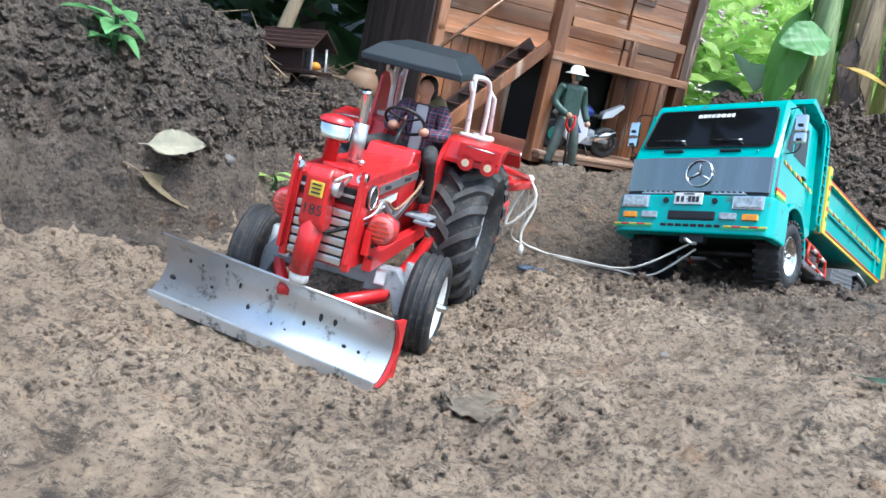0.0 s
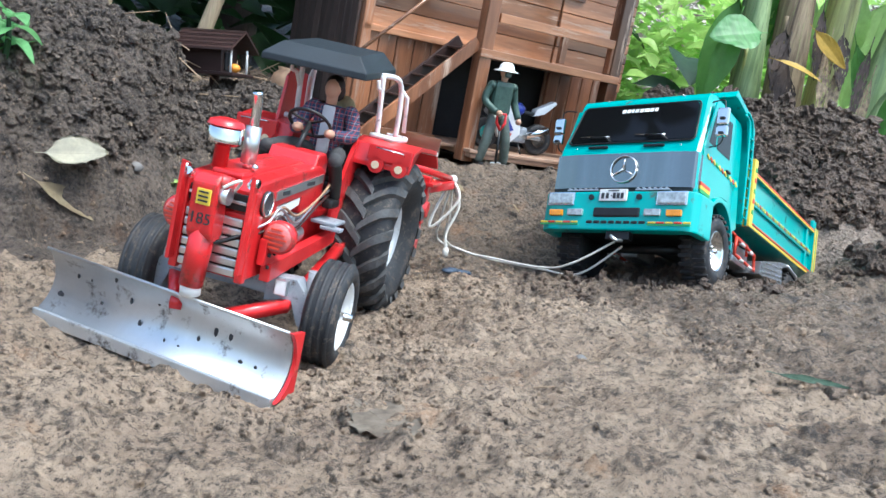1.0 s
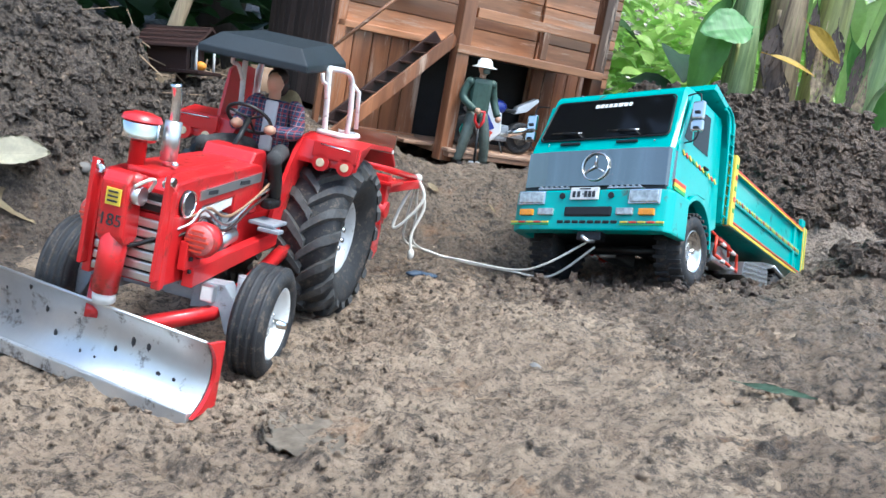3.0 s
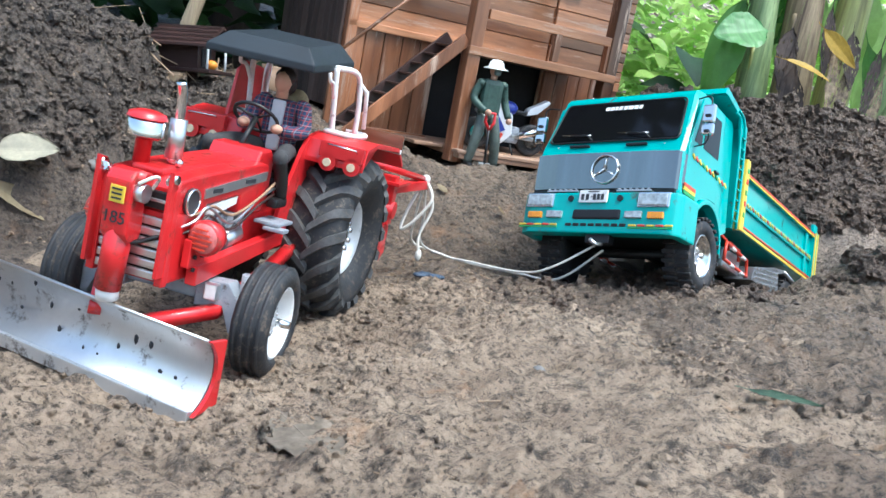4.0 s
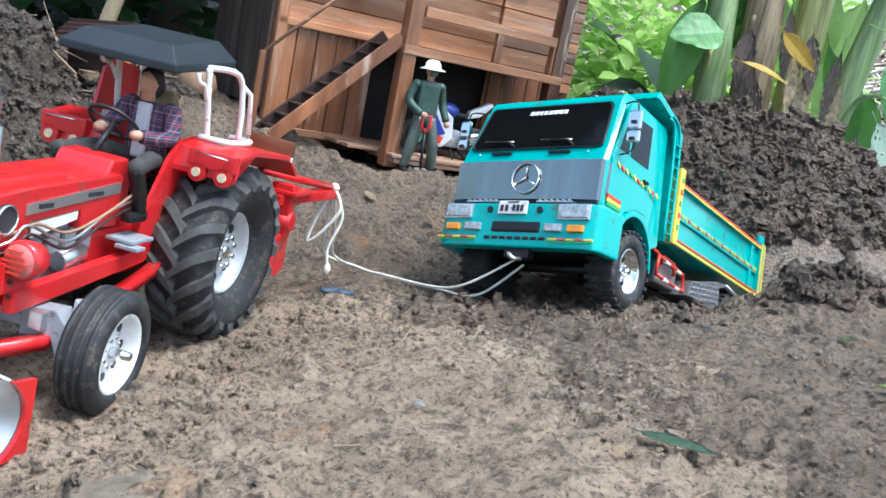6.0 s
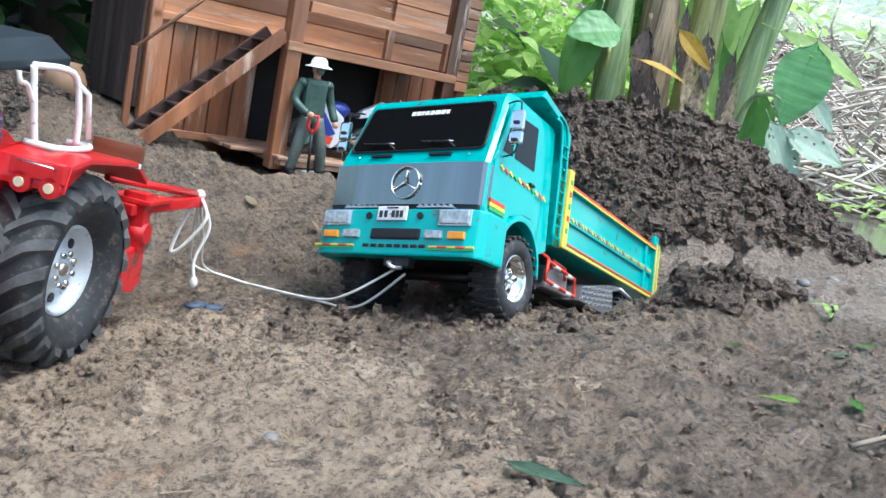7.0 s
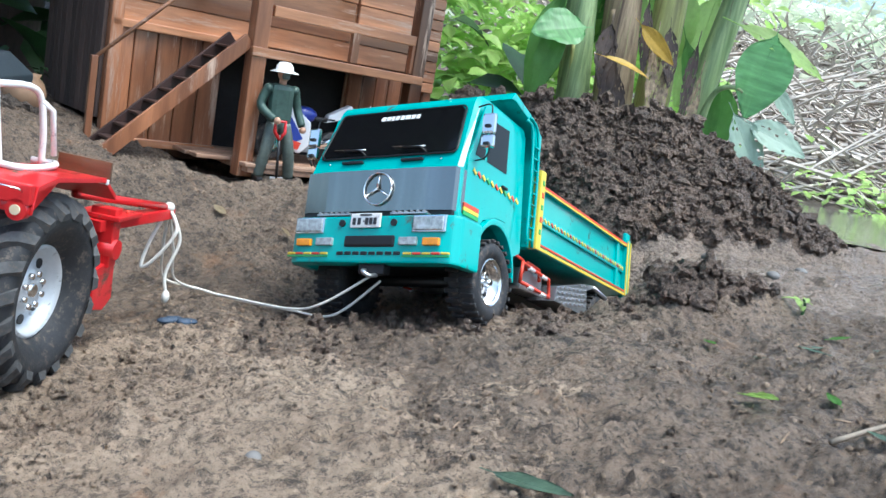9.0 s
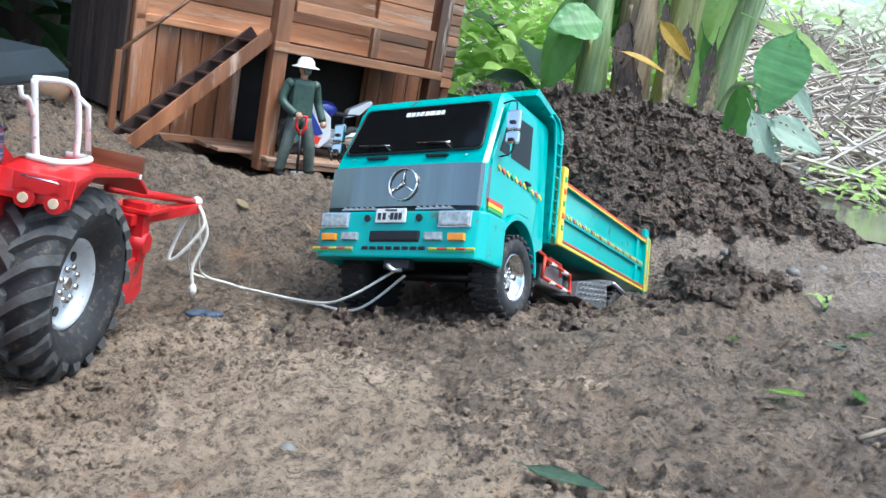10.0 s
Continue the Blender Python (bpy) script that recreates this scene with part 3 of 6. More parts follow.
wall_front = part("front_wall", G().box((0.12, WALL_Y + 0.012, 0.31), (0.58, 0.008, 0.27), 0.001), M["wood"], house)
for i in range(8):
    for a, b in ((-0.17, 0.06), (0.064, 0.235), (0.239, 0.41)):
        w = (b - a) - 0.001 - 0.002 * ((i * 7) % 3)
        part("siding_board", G().box(((a + b) / 2, WALL_Y + 0.004 - 0.001 * (i % 2), 0.192 + 0.033 * i), (w, 0.007, 0.0322), 0.001, seg=1), M["wood"], wall_front)
# lower walls use the darker wood, which carries their shade
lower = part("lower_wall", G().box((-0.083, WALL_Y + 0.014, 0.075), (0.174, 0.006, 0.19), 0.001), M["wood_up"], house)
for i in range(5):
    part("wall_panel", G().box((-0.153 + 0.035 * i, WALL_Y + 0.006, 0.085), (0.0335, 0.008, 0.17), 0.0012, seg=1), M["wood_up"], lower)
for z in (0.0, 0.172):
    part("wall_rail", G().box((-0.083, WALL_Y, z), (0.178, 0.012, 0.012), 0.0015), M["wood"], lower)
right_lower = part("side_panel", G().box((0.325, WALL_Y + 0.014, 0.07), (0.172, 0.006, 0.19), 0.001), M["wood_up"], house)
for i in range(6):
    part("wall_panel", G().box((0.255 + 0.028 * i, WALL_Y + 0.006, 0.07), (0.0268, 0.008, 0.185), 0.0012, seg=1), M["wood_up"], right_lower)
end_wall = part("end_wall", G().box((-0.172, WALL_Y + 0.16, 0.24), (0.008, 0.30, 0.42), 0.001), M["wood"], house)
for i in range(11):
    # boards take the darkened wood because this end lies in shade
    part("end_board", G().box((-0.178, WALL_Y + 0.02 + 0.027 * i, 0.235), (0.006, 0.0258, 0.41), 0.001, seg=1), M["wood_shaded"], end_wall)
part("window_frame", G().box((-0.184, WALL_Y + 0.11, 0.29), (0.006, 0.07, 0.10), 0.001), M["wood_dark"], end_wall)
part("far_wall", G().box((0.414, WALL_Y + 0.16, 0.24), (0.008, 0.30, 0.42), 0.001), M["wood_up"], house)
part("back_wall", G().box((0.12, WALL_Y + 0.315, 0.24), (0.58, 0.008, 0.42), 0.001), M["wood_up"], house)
# underside coloured dark for the shade of the ground floor
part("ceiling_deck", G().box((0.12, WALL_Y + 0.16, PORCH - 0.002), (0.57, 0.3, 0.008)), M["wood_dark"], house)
roof = part("roof", G().prism([(0.09, 0.455), (0.28, 0.60), (0.47, 0.455), (0.47, 0.47), (0.28, 0.62), (0.09, 0.47)], "x", -0.19, 0.43), M["wood_dark"], house, "dark boarded gable roof")
# corner boards at the far end
for i in range(14):
    part("corner_block", G().box((0.402, WALL_Y - 0.002, 0.155 + 0.019 * i), (0.030, 0.016, 0.0178), 0.0015, seg=1), M["wood"], house)
porch = part("porch", G().box((0.142, 0.058, PORCH - 0.006), (0.30, 0.13, 0.006)), M["wood_pale"], house)
for i in range(6):
    part("deck_board", G().box((0.142, 0.006 + 0.0215 * i, PORCH), (0.302 - 0.004 * (i % 2), 0.0205, 0.006), 0.001, seg=1), M["wood_pale"], porch)
part("porch_beam", G().box((0.142, -0.010, PORCH - 0.004), (0.31, 0.010, 0.014), 0.0015), M["wood"], house)
rail = part("porch_rail", G().box((0.148, -0.004, 0.226), (0.262, 0.010, 0.016), 0.0015), M["wood"], house)
part("rail_post", G().box((0.162, -0.004, 0.197), (0.013, 0.010, 0.048), 0.0012), M["wood_up"], rail)
part("rail_post", G().box((0.277, -0.004, 0.197), (0.013, 0.010, 0.048), 0.0012), M["wood_up"], rail)
for x, lean in ((0.0, 0.0), (0.288, 0.0)):
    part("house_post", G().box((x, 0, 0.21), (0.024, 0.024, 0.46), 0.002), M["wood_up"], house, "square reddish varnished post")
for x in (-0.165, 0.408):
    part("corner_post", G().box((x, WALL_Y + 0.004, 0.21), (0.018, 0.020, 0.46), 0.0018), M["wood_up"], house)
# shutters of the upper wall
for x in (0.155, 0.262):
    w = part("window_shutter", G().box((x, WALL_Y - 0.003, 0.36), (0.048, 0.006, 0.12), 0.001), M["wood_up"], house)
    part("shutter_panel", G().box((x, WALL_Y - 0.008, 0.345), (0.028, 0.005, 0.07), 0.0012), M["wood"], w)
# ground floor deck
deck = part("ground_deck", G().box((0.180, 0.11, -0.007), (0.37, 0.28, 0.008), 0.001), M["wood_pale"], house)
for i in range(9):
    part("deck_plank", G().box((0.150 if i > 1 else 0.178, -0.018 + 0.03 * i, 0.0), ((0.432 if i > 1 else 0.376) - 0.006 * (i % 3), 0.029, 0.006), 0.001, seg=1), M["wood_pale"], deck)
# stairs
stairs = part("stairs", G().rod((-0.2, 0.03, 0.0), (-0.2, 0.03, 0.004), 0.004), M["wood_dark"], house)
for y, mm in ((0.0, "wood_up"), (0.058, "wood_dark")):
    g = G()
    v = Vector((0.182, 0, 0.176)).normalized()
    t = Matrix.Translation((-0.108, y, 0.087)) @ Matrix(((v.x, 0, -v.z, 0), (0, 1, 0, 0), (v.z, 0, v.x, 0), (0, 0, 0, 1)))
    g.box((0, 0, 0), (0.265, 0.007, 0.020), 0.001, m=t)
    part("stair_stringer", g, M[mm], stairs)
for i in range(9):
    f = (i + 0.7) / 9.3
    part("stair_tread", G().box((-0.2 + 0.182 * f, 0.029, 0.176 * f), (0.020, 0.052, 0.0035), 0.0008, seg=1), M["wood_dark"], stairs)
handrail = part("handrail", G().tube([(-0.206, 0.065, 0.118), (-0.02, 0.065, 0.30)], 0.0030, 6), M["wood"], house)
part("newel_post", G().box((-0.207, 0.065, 0.058), (0.009, 0.009, 0.125), 0.001), M["wood_up"], handrail)
# black sheet in place of the shade within the open ground floor
part("cloth_screen", G().box((0.125, WALL_Y + 0.040, 0.07), (0.262, 0.006, 0.19)), M["cave"], house, "black sheet standing in for the shade inside the open ground floor")

# ---- lorry ----
TRUCK = axes((0.1494, 1.0012, 0.1236), (0.7789, -0.5757, 0.2487), (0.6251, 0.7443, -0.2350))
truck = thing("tipper_lorry", "teal model tipper lorry with steel front panel, sunk in mud", "lorry", TRUCK)


def cab():
    g = G()
    b = bmesh.new()
    # outline of the side, front edge first: (y, z)
    side = [(0.004, 0.010), (0.004, 0.055), (0.008, 0.066), (0.0345, 0.133), (0.039, 0.139), (0.047, 0.1425), (0.062, 0.1445), (0.148, 0.1425), (0.152, 0.136), (0.152, 0.000), (0.126, -0.012), (0.121, 0.004), (0.108, 0.016), (0.086, 0.021), (0.062, 0.015), (0.046, 0.002), (0.040, -0.010), (0.012, -0.010)]
    xs = [(-0.092, 0.0), (-0.088, 1.0), (0.088, 1.0), (0.092, 0.0)]
    rings = []
    for x, full in xs:
        rings.append([b.verts.new((x * (1.0 if z < 0.066 else 1.0 - 0.9 * (z - 0.066)), y + (0 if full else 0.004 if y < 0.06 else -0.003), z - (0 if full or z < 0.1 else 0.004))) for y, z in side])
    for u, v in zip(rings, rings[1:]):
        for i in range(len(side)):
            j = (i + 1) % len(side)
            b.faces.new((u[i], u[j], v[j], v[i]))
    b.faces.new(rings[0]), b.faces.new(rings[-1][::-1])
    bmesh.ops.recalc_face_normals(b, faces=b.faces)
    g.take(b)
    return g


body = part("cab", cab(), M["teal"], truck, "glossy teal cab")
slope = Vector((0, 0.0265, 0.067)).normalized()


def on_screen(x, s, out=0.0):
    """A place on the sloping windscreen: s metres up from its foot."""
    return (x, 0.0075 + slope.y * s - out * slope.z, 0.0665 + slope.z * s + out * slope.y)


def sheet_prism(g, corners, depth, mi=0):
    """A slab from a flat outline and the way it is pushed."""
    b = bmesh.new()
    d = Vector(depth)
    lo, hi = [b.verts.new(c) for c in corners], [b.verts.new(Vector(c) + d) for c in corners]
    b.faces.new(lo), b.faces.new(hi[::-1])
    for i in range(len(lo)):
        j = (i + 1) % len(lo)
        b.faces.new((lo[i], hi[i], hi[j], lo[j]))
    bmesh.ops.recalc_face_normals(b, faces=b.faces)
    return g.take(b, None, mi)


def rounded(x0, x1, s0, s1, r, n_=4, skew=0.0):
    out = []
    for cx_, cs, a0 in ((x1 - r, s1 - r, 0), (x0 + r, s1 - r, 90), (x0 + r, s0 + r, 180), (x1 - r, s0 + r, 270)):
        for i in range(n_ + 1):
            a = radians(a0 + 90 * i / n_)
            x, s = cx_ + r * math.cos(a), cs + r * math.sin(a)
            out.append((x * (1 - skew * (s - s0)), s))
    return out


screen = part("windscreen", sheet_prism(G(), [on_screen(x, s, 0.0022) for x, s in rounded(-0.081, 0.081, 0.006, 0.063, 0.005, 4, 1.2)], (0, 0.003, -0.0012)), M["glass_dark"], body, "dark tinted windscreen")
part("screen_seal", G().tube([on_screen(x, s, 0.0015) for x, s in rounded(-0.083, 0.083, 0.004, 0.065, 0.006, 4, 1.2)] + [on_screen(*rounded(-0.083, 0.083, 0.004, 0.065, 0.006, 4, 1.2)[0], 0.0015)], 0.0012, 6), M["black"], body)
# pale lettering on the screen stands as plain bars
x = -0.022
for w in (0.005, 0.005, 0.003, 0.005, 0.005, 0.006, 0.005, 0.004):
    part("screen_sign", sheet_prism(G(), [on_screen(a, s, 0.0034) for a, s in ((x, 0.051), (x + w, 0.051), (x + w, 0.0565), (x, 0.0565))], (0, 0.0006, 0)), M["white"], screen)
    x += w + 0.0013
for x in (-0.037, 0.036):
    wip = part("wiper", G().tube([on_screen(x + 0.014, 0.004, 0.004), on_screen(x + 0.006, 0.010, 0.006), on_screen(x - 0.016, 0.012, 0.005)], 0.0009, 6), M["black"], body)
    part("wiper_blade", G().tube([on_screen(x - 0.030, 0.014, 0.004), on_screen(x + 0.010, 0.012, 0.004)], 0.0008, 6), M["chrome"], wip)
    part("wiper_vent", G().box(on_screen(x - 0.002, -0.002, 0.001), (0.026, 0.004, 0.003), 0.001), M["black"], body)
for x in (-0.068, 0.068):
    part("screw", G().ball(on_screen(x, -0.003, 0.001), 0.0013, sub=1), M["chrome"], body)
for x in (-0.05, 0.05):
    part("roof_screw", G().ball((x, 0.0375, 0.1385), 0.0014, sub=1), M["chrome"], body)
panel = part("front_panel", G().prism([(-0.0925, 0.016), (-0.0890, 0.0005), (-0.060, -0.0025), (0.060, -0.0025), (0.0890, 0.0005), (0.0925, 0.016), (0.088, 0.016), (-0.088, 0.016)], "z", 0.0105, 0.0535), M["steel"], body, "bare brushed steel front panel")
ring = [(0.0165 * math.cos(TAU * i / 28), 0.0165 * math.sin(TAU * i / 28)) for i in range(29)]
badge = part("round_badge", G().tube([(0.004 + a, -0.0045, 0.033 + c) for a, c in ring], 0.0011, 8), M["chrome"], panel, "chrome ring badge")
for a in (90, 210, 330):
    part("badge_spoke", G().rod((0.004, -0.0045, 0.033), (0.004 + 0.0155 * math.cos(radians(a)), -0.004, 0.033 + 0.0155 * math.sin(radians(a))), 0.0016, 0.0005, 6), M["chrome"], badge)
part("panel_gap", G().box((0, 0.006, 0.0075), (0.178, 0.010, 0.006)), M["black"], body)
bumper = part("bumper", G().prism([(-0.1025, 0.040), (-0.1005, 0.006), (-0.095, -0.003), (-0.085, -0.0075), (0.085, -0.0075), (0.095, -0.003), (0.1005, 0.006), (0.1025, 0.040), (0.092, 0.040), (0.088, 0.012), (-0.088, 0.012), (-0.092, 0.040)], "z", -0.043, 0.0045, 0.0022), M["teal"], truck)
BY = -0.0088
for s in (-1, 1):
    hl = part("headlight", G().box((s * 0.0715, BY, -0.005), (0.033, 0.005, 0.0135), 0.0012), M["lens"], bumper, "clear ribbed headlight")
    part("headlight_frame", G().box((s * 0.0715, BY + 0.0012, -0.005), (0.037, 0.004, 0.017), 0.0012), M["chrome"], hl)
    part("indicator", G().box((s * 0.076, BY, -0.0225), (0.018, 0.005, 0.0075), 0.001), M["amber"], bumper, "amber indicator lamp")
    part("fog_light", G().box((s * 0.050, BY, -0.0220), (0.020, 0.005, 0.0080), 0.001), M["lens"], bumper)
    part("hinge_hole", G().rod((s * 0.031, BY - 0.0005, -0.003), (s * 0.031, BY + 0.003, -0.003), 0.0036, seg=14), M["black"], bumper)
    step = part("step_plate", G().box((s * 0.045, -0.002, 0.0065), (0.042, 0.010, 0.002), 0.0006), M["aluminium"], bumper)
    for i in range(6):
        part("tread_bar", G().box((s * 0.045 - 0.0175 + 0.007 * i, -0.0045, 0.0082), (0.003, 0.006, 0.0014), 0.0004, seg=1), M["aluminium"], step)
part("grille_mouth", G().box((0.004, BY + 0.0025, -0.0215), (0.060, 0.006, 0.012), 0.0025), M["black"], bumper)
for i in range(8):
    part("lower_slot", G().box((-0.030 + 0.0097 * i, BY + 0.002, -0.0335), (0.0078, 0.004, 0.0034), 0.0006, seg=1), M["black"], bumper)
for s in (-1, 1):
    for i in range(5):
        x = s * (0.050 + 0.0105 * i)
        part("trim_flash", G().box((x, BY + 0.0010, -0.0338), (0.0092, 0.0022, 0.0022), 0.0004, seg=1), M["redline" if i % 2 else "yellow"], bumper)
    part("trim_line", G().box((s * 0.0705, BY + 0.0014, -0.0365), (0.052, 0.0024, 0.0014)), M["green"], bumper)
plate = part("number_plate", G().box((-0.0015, BY - 0.001, -0.0010), (0.036, 0.002, 0.0145), 0.0008), M["white"], bumper, "white plate with dark characters")
for i, x in enumerate((-0.0145, -0.0085, -0.003, 0.0005, 0.0055, 0.0105)):
    part("plate_mark", G().box((x, BY - 0.0024, -0.002), (0.0014 if i == 2 else 0.0036, 0.0008, 0.0012 if i == 2 else 0.0068)), M["ink"], plate)
part("plate_mark", G().box((-0.001, BY - 0.0024, 0.0044), (0.014, 0.0008, 0.0014)), M["ink"], plate)
# doors and side windows
for s in (-1, 1):
    X = s * 0.0925
    door = part("door", G().prism([(0.016, 0.020), (0.016, 0.062), (0.040, 0.128), (0.105, 0.131), (0.107, 0.024), (0.085, 0.0235), (0.062, 0.018), (0.047, 0.006), (0.018, 0.006)], "x", s * 0.0905, X - 0.0), M["teal"], body)
    part("quarter_window", G().prism([(0.028, 0.074), (0.042, 0.117), (0.048, 0.117), (0.048, 0.074)], "x", s * 0.088, s * 0.0908 - 0.0 + s * 0.0022), M["glass_dark"], door)
    part("door_window", G().prism([(0.053, 0.074), (0.053, 0.119), (0.096, 0.121), (0.098, 0.074)], "x", s * 0.088, s * 0.0930), M["glass_dark"], door, "dark side window")
    part("door_grip", G().box((s * 0.0945, 0.094, 0.058), (0.003, 0.012, 0.003), 0.001), M["black"], door)
    for i in range(11):
        part("door_flash", G().box((0, 0, 0), (0.0012, 0.0074, 0.0036), 0.0004, seg=1, m=Matrix.Translation((s * 0.0932, 0.030 + 0.0098 * i, 0.0565 - 0.0004 * i)) @ Matrix.Rotation(radians(-32), 4, "X")), M[("yellow", "redline", "yellow", "green")[i % 4]], door)
    for i, key in enumerate(("redline", "yellow", "green")):
        part("corner_stripe", G().box((s * 0.0932, 0.030, 0.020 - 0.0042 * i), (0.0012, 0.030, 0.0038)), M[key], door)
    for i in range(4):
        part("white_flash", G().box((s * 0.0932, 0.022 + 0.007 * i, 0.0035), (0.0012, 0.005, 0.005)), M["white"], door)
    arch = [(0.083 + 0.0475 * math.cos(radians(a)), -0.036 + 0.0565 * math.sin(radians(a))) for a in range(180, -10, -10)]
    inner = [(0.083 + 0.0435 * math.cos(radians(a)), -0.036 + 0.0505 * math.sin(radians(a))) for a in range(-0, 190, 10)]
    part("wheel_arch", G().prism(arch + inner, "x", s * 0.084, s * 0.0965, 0.001), M["teal"], truck)
    mir = part("mirror_arm", G().tube(bent([(s * 0.090, 0.030, 0.124), (s * 0.104, 0.027, 0.1245), (s * 0.108, 0.026, 0.116), (s * 0.108, 0.026, 0.074), (s * 0.092, 0.030, 0.068)], 5), 0.0009, 6), M["black"], body)
    for z, h in ((0.1025, 0.021), (0.0845, 0.013)):
        mh = part("mirror_housing", G().box((s * 0.108, 0.023, z), (0.014, 0.006, h), 0.0022), M["chrome"], mir, "chrome mirror")
        part("mirror_clip", G().box((s * 0.108, 0.0195, z - 0.003), (0.006, 0.003, 0.003), 0.0006), M["black"], mh)
part("roof_beacon", G().ball((0.046, 0.075, 0.1475), (0.006, 0.006, 0.004)), M["amber"], body, "small amber roof marker")


def long_lug(r, w, h, side):
    """A slanting bar of a farm tyre, from past the middle of the tread round its shoulder."""
    b = bmesh.new()
    rows = []
    for i in range(9):
        u = i / 8
        x = w * (-0.05 + 0.60 * u)
        base = r if x < 0.30 * w else r * (1 - 0.15 * ((x / w - 0.30) / 0.25) ** 1.5)
        turn = -0.36 * u ** 0.85
        wide = (0.0040 + 0.0016 * u) / r
        top = base + h * (1.0 if u < 0.85 else 0.75)
        x_out = x + (0.0 if u < 0.75 else 0.0018)
        rows.append([b.verts.new((side * xx, rad * math.cos(turn + ang), rad * math.sin(turn + ang))) for xx, rad, ang in ((x, base - 0.002, -1.25 * wide), (x_out, top, -0.8 * wide), (x_out, top, 0.8 * wide), (x, base - 0.002, 1.25 * wide))])
    for p, q in zip(rows, rows[1:]):
        for j in range(4):
            b.faces.new((p[j], p[(j + 1) % 4], q[(j + 1) % 4], q[j]))
    b.faces.new(rows[0]), b.faces.new(rows[-1])
    bmesh.ops.recalc_face_normals(b, faces=b.faces)
    return G().take(b)


def wheel(parent, centre, r, w, tread, rim_mat, s, hub_out=0.004, lug_h=0.003, name="wheel", holes=8, rim_r=0.58, lip=0.43):
    """A tyre with its lugs and a dished rim; s: the side that its face looks to."""
    hub = thing(name, "", "", Matrix.Translation(centre) @ Matrix.Diagonal((s, 1, 1, 1)))
    hub.parent = parent
    tg = G().lathe([(r * rim_r, -w / 2), (r * 0.86, -w * 0.52), (r * 0.97, -w * 0.44), (r, -w * 0.30), (r, w * 0.30), (r * 0.97, w * 0.44), (r * 0.86, w * 0.52), (r * 0.74, w * 0.52), (r * rim_r * 1.06, w * (lip + 0.04)), (r * rim_r, w * (lip - 0.03)), (r * rim_r, -w / 2)], seg=40)
    tyre = part("tyre", tg, M["rubber"], hub, "muddy black rubber tyre")
    rg = G().lathe([(r * rim_r * 1.02, w * lip), (r * rim_r * 0.96, w * (lip + 0.03)), (r * rim_r * 0.90, w * (lip - 0.07)), (r * rim_r * 0.84, w * 0.02), (r * rim_r * 0.50, w * 0.05), (r * rim_r * 0.42, w * 0.16), (0, w * 0.16)], seg=36)
    rim = part("rim", rg, rim_mat, hub)
    part("back_plate", G().rod((-w * 0.45, 0, 0), (-w * 0.2, 0, 0), r * rim_r * 0.98, seg=24), M["black"], hub)
    for i in range(holes):
        a = TAU * i / holes
        part("rim_hole", G().rod((w * 0.03, r * rim_r * 0.68 * math.cos(a), r * rim_r * 0.68 * math.sin(a)), (w * 0.06, r * rim_r * 0.68 * math.cos(a), r * rim_r * 0.68 * math.sin(a)), r * rim_r * 0.115, seg=10), M["black"], rim)
        a += TAU / holes / 2
        part("wheel_nut", G().rod((w * 0.10, r * rim_r * 0.36 * math.cos(a), r * rim_r * 0.36 * math.sin(a)), (w * 0.22, r * rim_r * 0.36 * math.cos(a), r * rim_r * 0.36 * math.sin(a)), r * 0.035, seg=6), M["chrome"], rim)
    part("hub_cap", G().rod((w * 0.1, 0, 0), (w * 0.36 + hub_out, 0, 0), r * 0.10, r * 0.07, 12), M["chrome"], rim)
    lug = None
    if 0 < tread < 22:
        for side in (1, -1):
            bar = long_lug(r, w, lug_h, side).mesh("tyre_lug", M["lug"])
            for i in range(tread):
                o = new("tyre_lug", bar)
                o.parent, o.matrix_basis = tyre, Matrix.Rotation(TAU * (i + (0.5 if side < 0 else 0)) / tread, 4, "X")
        return hub
    for i in range(tread):
        a = TAU * i / tread
        for side in (-1, 1):
            m = Matrix.Rotation(a + (TAU / tread / 2 if side > 0 else 0), 4, "X") @ Matrix.Translation((side * w * 0.27, 0, r + lug_h * 0.25))
            if lug is None:
                lug = part("tyre_lug", G().box((0, 0, 0), (w * 0.50, TAU * r / tread * 0.46, lug_h * 1.5), 0.0005, seg=1), M["rubber"], tyre)
                lug.matrix_basis = m
            else:
                o = new("tyre_lug", lug.data)
                o.parent, o.matrix_basis = tyre, m
    return hub


for s in (-1, 1):
    wheel(truck, (s * 0.0815, 0.083, -0.0445), 0.0418, 0.031, 26, M["chrome"], s, 0.003, 0.0022, "front_wheel", 10)
    wheel(truck, (s * 0.080, 0.396, -0.045), 0.0415, 0.030, 26, M["aluminium"], s, 0.003, 0.0022, "rear_wheel", 10)
part("front_axle", G().rod((-0.075, 0.083, -0.045), (0.075, 0.083, -0.045), 0.006), M["black"], truck)
part("rear_axle", G().rod((-0.075, 0.396, -0.045), (0.075, 0.396, -0.045), 0.006), M["black"], truck)
for s in (-1, 1):
    part("chassis_rail", G().box((s * 0.030, 0.26, -0.012), (0.010, 0.48, 0.022), 0.001), M["black"], truck)
    part("leaf_spring", G().tube(bent([(s * 0.045, 0.03, -0.022), (s * 0.045, 0.095, -0.036), (s * 0.045, 0.165, -0.022)]), 0.003, 6), M["black"], truck)
part("under_tray", G().box((0, 0.08, -0.026), (0.13, 0.10, 0.022), 0.003), M["black"], truck)
part("tow_hook", G().tube(bent([(0.0, -0.002, -0.050), (0.004, -0.012, -0.052), (0.010, -0.010, -0.056), (0.012, 0.0, -0.054)]), 0.0022, 8), M["aluminium"], truck, "bare metal towing eye")
